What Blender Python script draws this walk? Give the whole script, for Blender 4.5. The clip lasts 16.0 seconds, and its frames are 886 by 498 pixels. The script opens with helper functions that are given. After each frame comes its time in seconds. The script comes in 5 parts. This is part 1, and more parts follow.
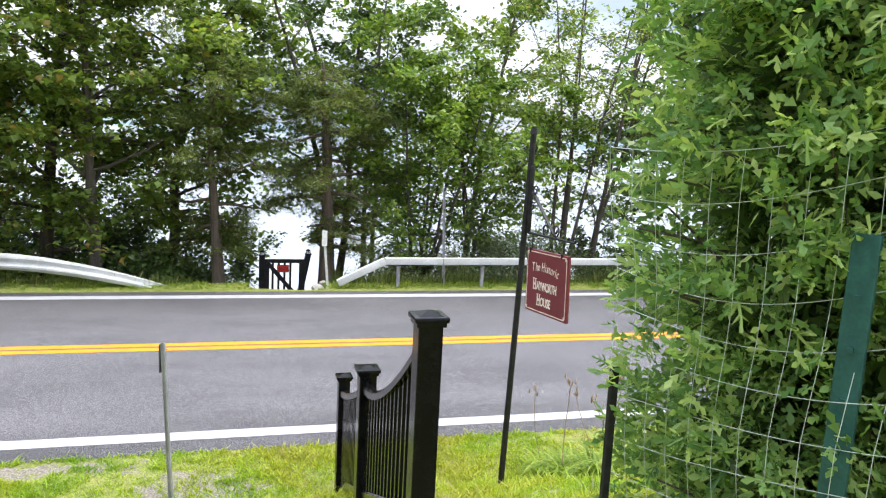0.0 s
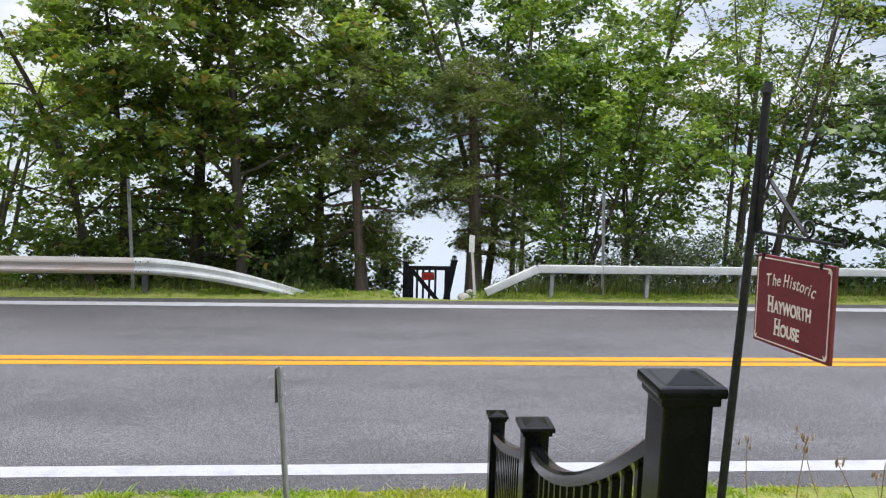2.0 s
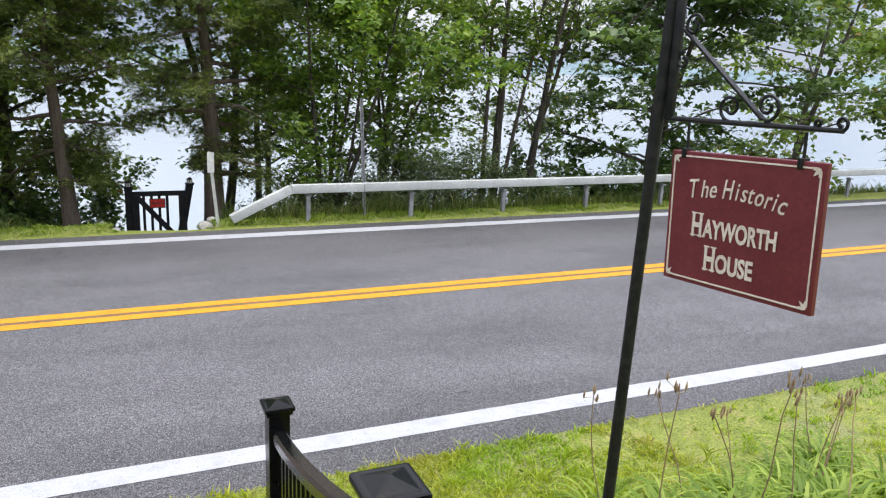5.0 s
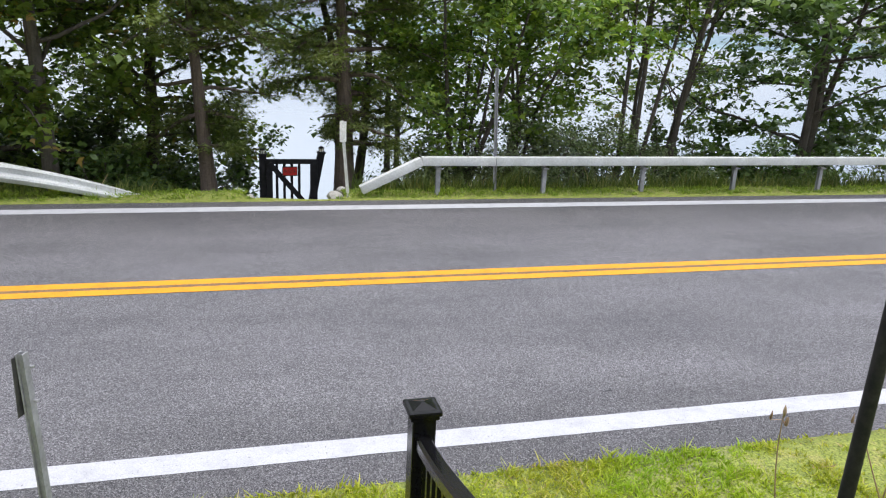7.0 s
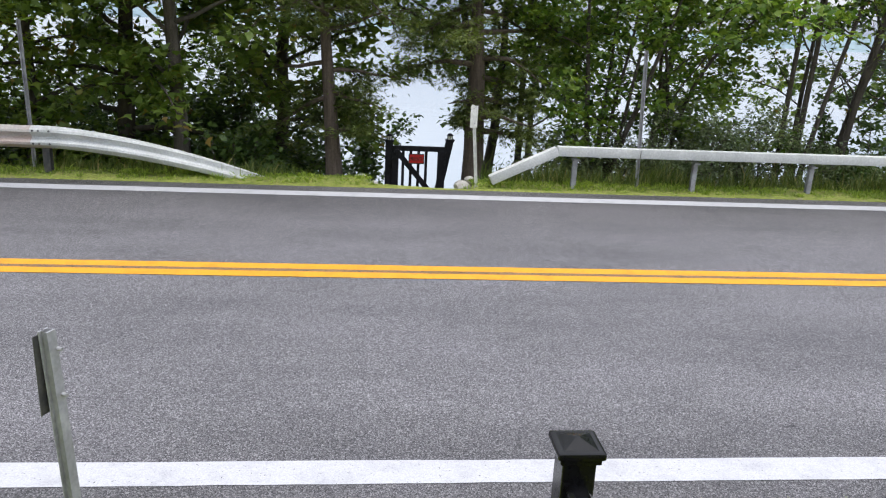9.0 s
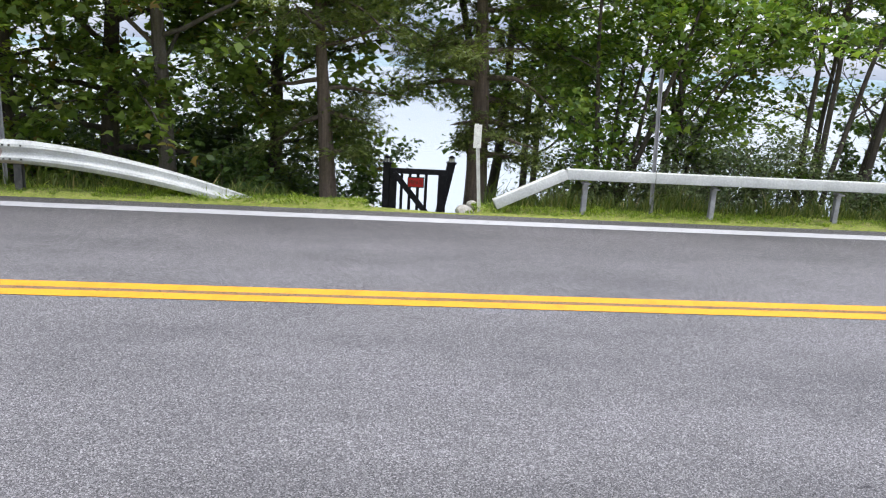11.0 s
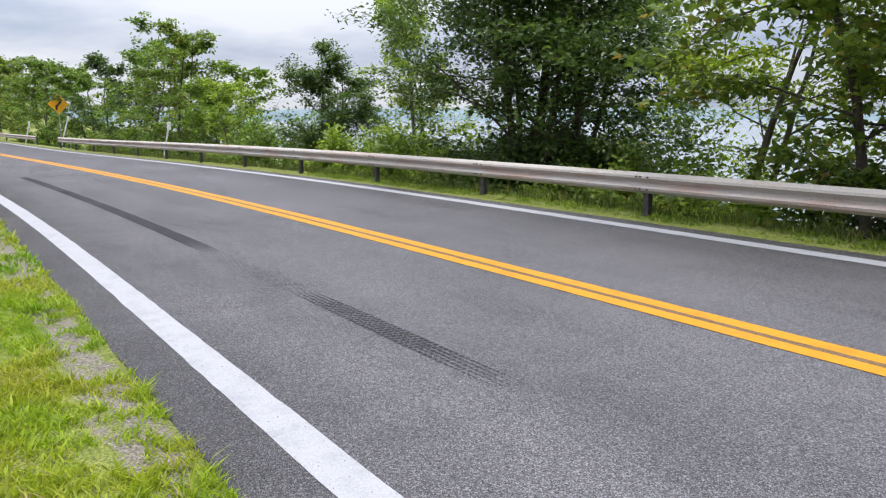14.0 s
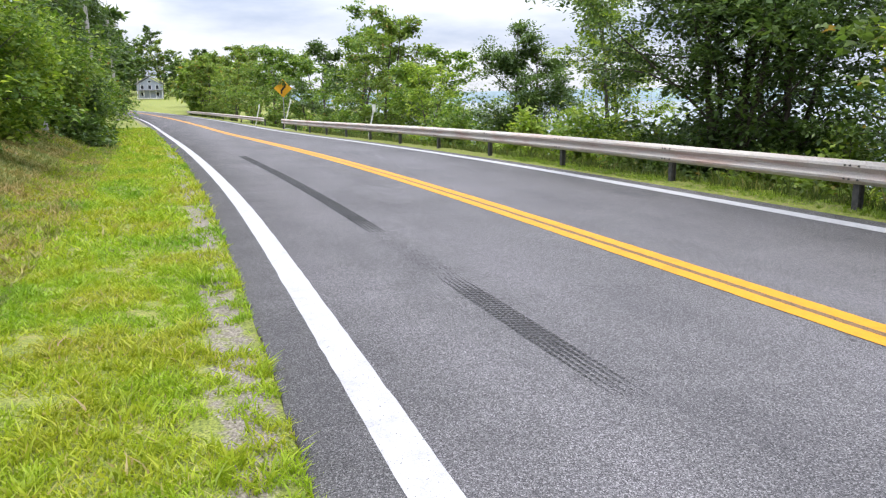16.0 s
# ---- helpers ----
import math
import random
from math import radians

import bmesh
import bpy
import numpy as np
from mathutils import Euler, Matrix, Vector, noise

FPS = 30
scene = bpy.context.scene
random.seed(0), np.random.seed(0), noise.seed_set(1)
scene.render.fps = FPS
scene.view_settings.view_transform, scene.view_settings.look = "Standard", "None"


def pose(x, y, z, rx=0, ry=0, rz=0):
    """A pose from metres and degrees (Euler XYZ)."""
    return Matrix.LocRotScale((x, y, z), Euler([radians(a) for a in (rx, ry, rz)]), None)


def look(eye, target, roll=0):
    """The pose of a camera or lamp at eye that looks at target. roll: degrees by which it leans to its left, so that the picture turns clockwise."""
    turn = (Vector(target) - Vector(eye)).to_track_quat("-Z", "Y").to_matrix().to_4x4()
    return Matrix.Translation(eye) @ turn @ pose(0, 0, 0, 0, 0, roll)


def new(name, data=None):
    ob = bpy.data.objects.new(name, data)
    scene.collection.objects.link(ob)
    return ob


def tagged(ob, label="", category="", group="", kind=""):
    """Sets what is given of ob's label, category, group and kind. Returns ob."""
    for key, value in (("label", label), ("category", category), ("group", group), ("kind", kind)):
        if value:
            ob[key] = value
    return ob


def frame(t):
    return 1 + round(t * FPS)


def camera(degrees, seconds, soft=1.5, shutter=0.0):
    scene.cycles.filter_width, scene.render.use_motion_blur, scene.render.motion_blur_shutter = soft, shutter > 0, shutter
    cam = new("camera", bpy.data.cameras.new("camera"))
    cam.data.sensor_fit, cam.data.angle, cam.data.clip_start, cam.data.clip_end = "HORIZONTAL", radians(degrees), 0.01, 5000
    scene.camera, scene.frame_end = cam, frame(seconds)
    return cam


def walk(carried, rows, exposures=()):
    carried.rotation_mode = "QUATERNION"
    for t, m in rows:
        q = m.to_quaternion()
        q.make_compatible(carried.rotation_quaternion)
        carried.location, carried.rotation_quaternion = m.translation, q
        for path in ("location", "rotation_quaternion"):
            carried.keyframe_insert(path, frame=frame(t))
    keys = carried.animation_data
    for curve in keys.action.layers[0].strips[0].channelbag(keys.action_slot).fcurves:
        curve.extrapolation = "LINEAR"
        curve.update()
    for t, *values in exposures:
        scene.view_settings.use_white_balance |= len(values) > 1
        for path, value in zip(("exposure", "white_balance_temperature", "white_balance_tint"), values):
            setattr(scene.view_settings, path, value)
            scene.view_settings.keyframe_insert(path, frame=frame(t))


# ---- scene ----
cam = camera(60.9, 16.0, 1.2)
PATH = [
    (0, (-0.381, -7.904, 3.204), (0.155, -5.999, 2.915), 2.9),
    (0.5, (-0.366, -7.584, 3.142), (-0.011, -5.634, 2.873), 2.3),
    (1, (-0.312, -7.195, 3.084), (-0.055, -5.229, 2.818), 1.3),
    (1.5, (-0.258, -6.841, 3.023), (-0.067, -4.87, 2.747), 1.6),
    (2, (-0.239, -6.528, 2.98), (-0.082, -4.554, 2.695), 1.5),
    (2.5, (-0.23, -6.19, 2.925), (-0.08, -4.217, 2.63), 2.1),
    (3, (-0.168, -5.846, 2.87), (0.017, -3.879, 2.558), 2.6),
    (3.5, (-0.146, -5.514, 2.819), (0.141, -3.564, 2.476), 2.4),
    (4, (-0.144, -5.258, 2.758), (0.315, -3.35, 2.373), 2.3),
    (4.5, (-0.154, -5.013, 2.723), (0.549, -3.192, 2.286), 2.2),
    (4.7, (-0.134, -4.95, 2.708), (0.672, -3.177, 2.254), 2.3),
    (6.8, (-0.08, -4.376, 2.647), (0.539, -2.556, 2.096), 3.1),
    (7, (-0.143, -4.332, 2.617), (0.37, -2.479, 2.066), 2.7),
    (7.5, (-0.151, -4.152, 2.542), (0.17, -2.258, 1.986), 3.0),
    (8, (-0.059, -3.882, 2.449), (0.191, -1.982, 1.877), 3.4),
    (8.5, (-0.048, -3.725, 2.392), (0.175, -1.822, 1.818), 2.9),
    (9, (-0.058, -3.507, 2.271), (0.136, -1.597, 1.71), 2.8),
    (9.2, (-0.025, -3.481, 2.279), (0.148, -1.567, 1.724), 2.4),
    (11.5, (0.057, -2.459, 1.798), (0.244, -0.517, 1.358), 3.6),
    (12, (0.083, -2.141, 1.662), (0.232, -0.192, 1.24), 3.4),
    (12.5, (-0.036, -1.84, 1.557), (-0.029, 0.113, 1.127), 3.6),
    (13, (-0.343, -1.667, 1.488), (-0.822, 0.223, 1.038), 2.1),
    (13.5, (-0.627, -1.452, 1.46), (-1.757, 0.143, 1.038), 0.1),
    (14, (-1.028, -1.356, 1.513), (-2.654, -0.243, 1.171), -0.1),
    (14.5, (-0.977, -1.18, 1.552), (-2.837, -0.501, 1.268), 0.4),
    (15, (-0.994, -0.958, 1.525), (-2.922, -0.533, 1.201), -0.4),
    (15.5, (-1.109, -0.834, 1.48), (-3.029, -0.404, 1.12), -0.4),
    (16, (-1.006, -0.848, 1.53), (-2.863, -0.213, 1.143), -0.5),
]
walk(cam, [(t, look(eye, target, roll)) for t, eye, target, roll in PATH], [(0, 1.45), (0.6, 1.15), (1.2, 1.12), (1.8, 1.0), (2.5, 0.97), (4.7, 1.02), (7.5, 0.95), (8.0, 0.84), (8.5, 0.78), (9.0, 0.95), (9.2, 0.95), (11.5, 1.25), (12.5, 1.22), (13.0, 1.3), (13.4, 1.2), (14.0, 0.85), (14.5, 0.92), (14.9, 1.15), (16, 1.15)])

# ---------------------------------------------------------------- world and light
world = bpy.data.worlds.new("overcast_sky")
scene.world = world
world.use_nodes = True
wn, wl = world.node_tree.nodes, world.node_tree.links
wn.clear()
w_out = wn.new("ShaderNodeOutputWorld")
w_bg = wn.new("ShaderNodeBackground")
w_sky = wn.new("ShaderNodeTexSky")
w_sky.sky_type, w_sky.sun_disc = "NISHITA", False
w_sky.sun_elevation, w_sky.sun_rotation = radians(80), radians(122)
w_sky.air_density, w_sky.dust_density = 1.0, 2.0
w_co = wn.new("ShaderNodeTexCoord")
w_map = wn.new("ShaderNodeMapping")
w_map.inputs["Scale"].default_value = (1.0, 1.0, 4.2)
w_noise = wn.new("ShaderNodeTexNoise")
w_noise.inputs["Scale"].default_value = 2.1
w_noise.inputs["Detail"].default_value = 7
w_noise.inputs["Roughness"].default_value = 0.52
w_ramp = wn.new("ShaderNodeValToRGB")
w_ramp.color_ramp.elements[0].position, w_ramp.color_ramp.elements[0].color = 0.38, (4.4, 5.2, 7.1, 1)
w_ramp.color_ramp.elements[1].position, w_ramp.color_ramp.elements[1].color = 0.56, (9.35, 9.6, 10.5, 1)
w_mix = wn.new("ShaderNodeMixRGB")
w_mix.inputs[0].default_value = 0.86
wl.new(w_co.outputs["Generated"], w_map.inputs["Vector"])
wl.new(w_map.outputs["Vector"], w_noise.inputs["Vector"])
wl.new(w_noise.outputs["Fac"], w_ramp.inputs["Fac"])
wl.new(w_sky.outputs["Color"], w_mix.inputs[1])
wl.new(w_ramp.outputs["Color"], w_mix.inputs[2])
# an overcast sky is about three times as bright overhead as at the horizon
w_sep = wn.new("ShaderNodeSeparateXYZ")
w_up = wn.new("ShaderNodeMath")
w_up.operation, w_up.use_clamp = "MULTIPLY_ADD", False
w_up.inputs[1].default_value, w_up.inputs[2].default_value = 2.0, 1.0
w_max = wn.new("ShaderNodeMath")
w_max.operation = "MAXIMUM"
w_max.inputs[1].default_value = 1.0
w_mul = wn.new("ShaderNodeVectorMath")
w_mul.operation = "SCALE"
wl.new(w_co.outputs["Generated"], w_sep.inputs["Vector"])
wl.new(w_sep.outputs["Z"], w_up.inputs[0])
wl.new(w_up.outputs[0], w_max.inputs[0])
wl.new(w_mix.outputs["Color"], w_mul.inputs[0])
wl.new(w_max.outputs[0], w_mul.inputs["Scale"])
wl.new(w_mul.outputs["Vector"], w_bg.inputs["Color"])
w_bg.inputs["Strength"].default_value = 0.048
wl.new(w_bg.outputs["Background"], w_out.inputs["Surface"])
sun_data = bpy.data.lights.new("sun", "SUN")
sun_data.energy, sun_data.angle, sun_data.color = 1.6, radians(40), (1.0, 0.96, 0.9)
sun = new("sun", sun_data)
sun.matrix_world = look((0, 0, 30), (-4, 2.5, 2))

# ---------------------------------------------------------------- materials
def shader(name):
    m = bpy.data.materials.new(name)
    m.use_nodes = True
    return m, m.node_tree.nodes, m.node_tree.links, m.node_tree.nodes["Principled BSDF"]


def noise_node(nodes, links, scale, detail=4, rough=0.55, stretch=None):
    n = nodes.new("ShaderNodeTexNoise")
    n.inputs["Scale"].default_value, n.inputs["Detail"].default_value, n.inputs["Roughness"].default_value = scale, detail, rough
    g = nodes.new("ShaderNodeNewGeometry")
    if stretch:
        mp = nodes.new("ShaderNodeMapping")
        mp.inputs["Scale"].default_value = stretch
        links.new(g.outputs["Position"], mp.inputs["Vector"])
        links.new(mp.outputs["Vector"], n.inputs["Vector"])
    else:
        links.new(g.outputs["Position"], n.inputs["Vector"])
    return n


def ramp(nodes, links, src, stops):
    r = nodes.new("ShaderNodeValToRGB")
    while len(r.color_ramp.elements) < len(stops):
        r.color_ramp.elements.new(0.5)
    for e, (p, c) in zip(r.color_ramp.elements, stops):
        e.position, e.color = p, (*c, 1)
    links.new(src, r.inputs["Fac"])
    return r


def mix(nodes, links, fac, a, b, kind="MIX"):
    n = nodes.new("ShaderNodeMixRGB")
    n.blend_type = kind
    for i, v in enumerate((fac, a, b)):
        if isinstance(v, (int, float)):
            n.inputs[i].default_value = v if i == 0 else (v, v, v, 1)
        elif isinstance(v, tuple):
            n.inputs[i].default_value = (*v, 1)
        else:
            links.new(v, n.inputs[i])
    return n.outputs["Color"]


def bump(nodes, links, bsdf, src, strength, dist):
    b = nodes.new("ShaderNodeBump")
    b.inputs["Strength"].default_value, b.inputs["Distance"].default_value = strength, dist
    links.new(src, b.inputs["Height"])
    links.new(b.outputs["Normal"], bsdf.inputs["Normal"])


def worn(name, base, other, scale=6, fine=60, rough=0.5, metal=0.0, strength=0.25, dist=0.003, lo=0.4, hi=0.65, stretch=None, gloss=0.5):
    """A surface of one colour that shifts to another in blotches, with fine grain."""
    m, n, l, b = shader(name)
    big = noise_node(n, l, scale, 5, 0.6, stretch)
    small = noise_node(n, l, fine, 3)
    c = ramp(n, l, big.outputs["Fac"], [(lo, base), (hi, other)]).outputs["Color"]
    g = ramp(n, l, small.outputs["Fac"], [(0.3, (0.82, 0.82, 0.82)), (0.7, (1.1, 1.1, 1.1))]).outputs["Color"]
    l.new(mix(n, l, 1.0, c, g, "MULTIPLY"), b.inputs["Base Color"])
    b.inputs["Roughness"].default_value, b.inputs["Metallic"].default_value = rough, metal
    b.inputs["Specular IOR Level"].default_value = gloss
    bump(n, l, b, small.outputs["Fac"], strength, dist)
    return m


def asphalt_material():
    m, n, l, b = shader("asphalt")
    g = n.new("ShaderNodeNewGeometry")
    v = n.new("ShaderNodeTexVoronoi")
    v.inputs["Scale"].default_value = 165
    l.new(g.outputs["Position"], v.inputs["Vector"])
    speck = n.new("ShaderNodeSeparateColor")
    l.new(v.outputs["Color"], speck.inputs["Color"])
    stones = ramp(n, l, speck.outputs[0], [(0.0, (0.042, 0.041, 0.045)), (0.45, (0.106, 0.103, 0.112)), (0.82, (0.176, 0.171, 0.184)), (1.0, (0.31, 0.302, 0.318))])
    fine = noise_node(n, l, 210, 2)
    f = ramp(n, l, fine.outputs["Fac"], [(0.3, (0.78, 0.78, 0.78)), (0.7, (1.2, 1.2, 1.2))])
    c = mix(n, l, 1.0, stones.outputs["Color"], f.outputs["Color"], "MULTIPLY")
    blot = noise_node(n, l, 0.9, 5, 0.62, (0.35, 1.0, 1.0))
    bl = ramp(n, l, blot.outputs["Fac"], [(0.34, (0.8, 0.8, 0.81)), (0.5, (1.0, 1.0, 1.0)), (0.68, (1.16, 1.15, 1.17))])
    c = mix(n, l, 1.0, c, bl.outputs["Color"], "MULTIPLY")
    # polished wheel paths and the darker crown between them, running along the road
    sep = n.new("ShaderNodeSeparateXYZ")
    l.new(g.outputs["Position"], sep.inputs["Vector"])
    wob = noise_node(n, l, 0.35, 3)
    ad = n.new("ShaderNodeMath")
    ad.operation = "MULTIPLY_ADD"
    ad.inputs[1].default_value = 0.7
    l.new(wob.outputs["Fac"], ad.inputs[0])
    l.new(sep.outputs["Y"], ad.inputs[2])
    sc = n.new("ShaderNodeMath")
    sc.operation = "MULTIPLY_ADD"
    sc.inputs[1].default_value, sc.inputs[2].default_value = 1 / 9.0, 0.1
    l.new(ad.outputs[0], sc.inputs[0])
    tracks = ramp(n, l, sc.outputs[0], [(0.1, (0.88,) * 3), (0.22, (1.12,) * 3), (0.31, (0.98,) * 3), (0.42, (0.93,) * 3), (0.6, (0.98,) * 3), (0.72, (1.1,) * 3), (0.8, (1.08,) * 3), (0.92, (1.16,) * 3)])
    c = mix(n, l, 1.0, c, tracks.outputs["Color"], "MULTIPLY")
    # a few dark flecks of tar and rubber, longer along the road
    fm = n.new("ShaderNodeMapping")
    fm.inputs["Scale"].default_value = (0.5, 1.6, 1.0)
    l.new(g.outputs["Position"], fm.inputs["Vector"])
    fv = n.new("ShaderNodeTexVoronoi")
    fv.inputs["Scale"].default_value = 1.5
    l.new(fm.outputs["Vector"], fv.inputs["Vector"])
    rag = noise_node(n, l, 45, 3, 0.7)
    sub = n.new("ShaderNodeMath")
    sub.operation = "MULTIPLY_ADD"
    sub.inputs[1].default_value = 0.09
    l.new(rag.outputs["Fac"], sub.inputs[0])
    l.new(fv.outputs["Distance"], sub.inputs[2])
    fleck = ramp(n, l, sub.outputs[0], [(0.065, (0.4, 0.4, 0.42)), (0.085, (1.0, 1.0, 1.0))])
    c = mix(n, l, 1.0, c, fleck.outputs["Color"], "MULTIPLY")
    l.new(c, b.inputs["Base Color"])
    b.inputs["Roughness"].default_value = 0.82
    b.inputs["Specular IOR Level"].default_value = 0.3
    bump(n, l, b, v.outputs["Distance"], 0.6, 0.004)
    return m


def paint_material(name, base, dirt, grip=0.42):
    m, n, l, b = shader(name)
    big = noise_node(n, l, 5, 5, 0.65)
    fine = noise_node(n, l, 120, 3)
    c = ramp(n, l, big.outputs["Fac"], [(0.3, dirt), (0.52, base)]).outputs["Color"]
    f = ramp(n, l, fine.outputs["Fac"], [(0.3, (0.8, 0.8, 0.8)), (0.62, (1.05, 1.05, 1.05))]).outputs["Color"]
    l.new(mix(n, l, 1.0, c, f, "MULTIPLY"), b.inputs["Base Color"])
    b.inputs["Roughness"].default_value = 0.7
    bump(n, l, b, fine.outputs["Fac"], 0.4, 0.003)
    # chipped away in small spots
    t = n.new("ShaderNodeBsdfTransparent")
    ms = n.new("ShaderNodeMixShader")
    chips = noise_node(n, l, 55, 4, 0.7)
    cut = ramp(n, l, chips.outputs["Fac"], [(grip - 0.12, (0, 0, 0)), (grip - 0.06, (1, 1, 1))])
    out = n["Material Output"]
    l.new(cut.outputs["Color"], ms.inputs["Fac"])
    l.new(t.outputs[0], ms.inputs[1])
    l.new(b.outputs[0], ms.inputs[2])
    l.new(ms.outputs[0], out.inputs["Surface"])
    return m


def rubber_material(name="tyre_rubber_trace", most=0.95):
    m, n, l, b = shader(name)
    b.inputs["Base Color"].default_value = (0.022, 0.022, 0.024, 1)
    b.inputs["Roughness"].default_value = 0.75
    t = n.new("ShaderNodeBsdfTransparent")
    ms = n.new("ShaderNodeMixShader")
    a = noise_node(n, l, 70, 3, 0.7)
    big = noise_node(n, l, 0.9, 2)
    cut = ramp(n, l, a.outputs["Fac"], [(0.3, (most * 0.3,) * 3), (0.46, (most,) * 3)])
    fade = ramp(n, l, big.outputs["Fac"], [(0.3, (0.75, 0.75, 0.75)), (0.6, (1, 1, 1))])
    l.new(mix(n, l, 1.0, cut.outputs["Color"], fade.outputs["Color"], "MULTIPLY"), ms.inputs["Fac"])
    l.new(t.outputs[0], ms.inputs[1])
    l.new(b.outputs[0], ms.inputs[2])
    l.new(ms.outputs[0], n["Material Output"].inputs["Surface"])
    return m


def leaf_material(name, dark, mid, light, gloss=0.45, through_light=0.35, odd=None, patch=None):
    m, n, l, b = shader(name)
    g = n.new("ShaderNodeNewGeometry")
    stops = [(0.0, dark), (0.5, mid), (0.93, light)]
    if odd:
        stops.append((0.985, odd))
    c = ramp(n, l, g.outputs["Random Per Island"], stops)
    big = noise_node(n, l, 0.8, 3)
    sh = ramp(n, l, big.outputs["Fac"], patch or [(0.3, (0.78, 0.82, 0.8)), (0.7, (1.2, 1.15, 1.0))])
    col = mix(n, l, 1.0, c.outputs["Color"], sh.outputs["Color"], "MULTIPLY")
    l.new(col, b.inputs["Base Color"])
    b.inputs["Roughness"].default_value = gloss
    b.inputs["Specular IOR Level"].default_value = 0.4
    tr = n.new("ShaderNodeBsdfTranslucent")
    l.new(mix(n, l, 1.0, col, (1.25, 1.3, 0.7), "MULTIPLY"), tr.inputs["Color"])
    ms = n.new("ShaderNodeMixShader")
    ms.inputs["Fac"].default_value = through_light
    l.new(b.outputs[0], ms.inputs[1])
    l.new(tr.outputs[0], ms.inputs[2])
    l.new(ms.outputs[0], n["Material Output"].inputs["Surface"])
    return m


def ground_material():
    m, n, l, b = shader("turf_and_soil")
    big = noise_node(n, l, 0.55, 5, 0.6)
    mid = noise_node(n, l, 6.5, 6, 0.68)
    fine = noise_node(n, l, 60, 3, 0.6)
    turf = ramp(n, l, mid.outputs["Fac"], [(0.3, (0.13, 0.16, 0.03)), (0.5, (0.2, 0.235, 0.045)), (0.72, (0.26, 0.235, 0.085))])
    tf = ramp(n, l, fine.outputs["Fac"], [(0.32, (0.35, 0.4, 0.35)), (0.5, (1.0, 1.0, 1.0)), (0.68, (1.5, 1.4, 1.3))])
    turf_c = mix(n, l, 1.0, turf.outputs["Color"], tf.outputs["Color"], "MULTIPLY")
    soil = ramp(n, l, fine.outputs["Fac"], [(0.3, (0.08, 0.068, 0.054)), (0.48, (0.185, 0.163, 0.135)), (0.7, (0.36, 0.325, 0.275))])
    bare = ramp(n, l, big.outputs["Fac"], [(0.6, (0, 0, 0)), (0.7, (0.4, 0.4, 0.4))])
    c = mix(n, l, bare.outputs["Color"], turf_c, soil.outputs["Color"])
    # gravelly soil along both edges of the pavement
    edge = n.new("ShaderNodeAttribute")
    edge.attribute_name = "bare"
    e2 = mix(n, l, 1.0, edge.outputs["Color"], mid.outputs["Fac"], "MULTIPLY")
    e3 = ramp(n, l, e2, [(0.3, (0, 0, 0)), (0.37, (1, 1, 1))])
    c = mix(n, l, e3.outputs["Color"], c, soil.outputs["Color"])
    l.new(c, b.inputs["Base Color"])
    b.inputs["Roughness"].default_value = 0.95
    bump(n, l, b, fine.outputs["Fac"], 0.8, 0.02)
    return m


def water_material():
    m, n, l, b = shader("lake_water")
    b.inputs["Base Color"].default_value = (0.27, 0.31, 0.34, 1)
    b.inputs["Roughness"].default_value = 0.15
    b.inputs["IOR"].default_value = 1.33
    r = noise_node(n, l, 1.3, 3, 0.5, (0.5, 1.6, 1))
    bump(n, l, b, r.outputs["Fac"], 0.12, 0.05)
    return m


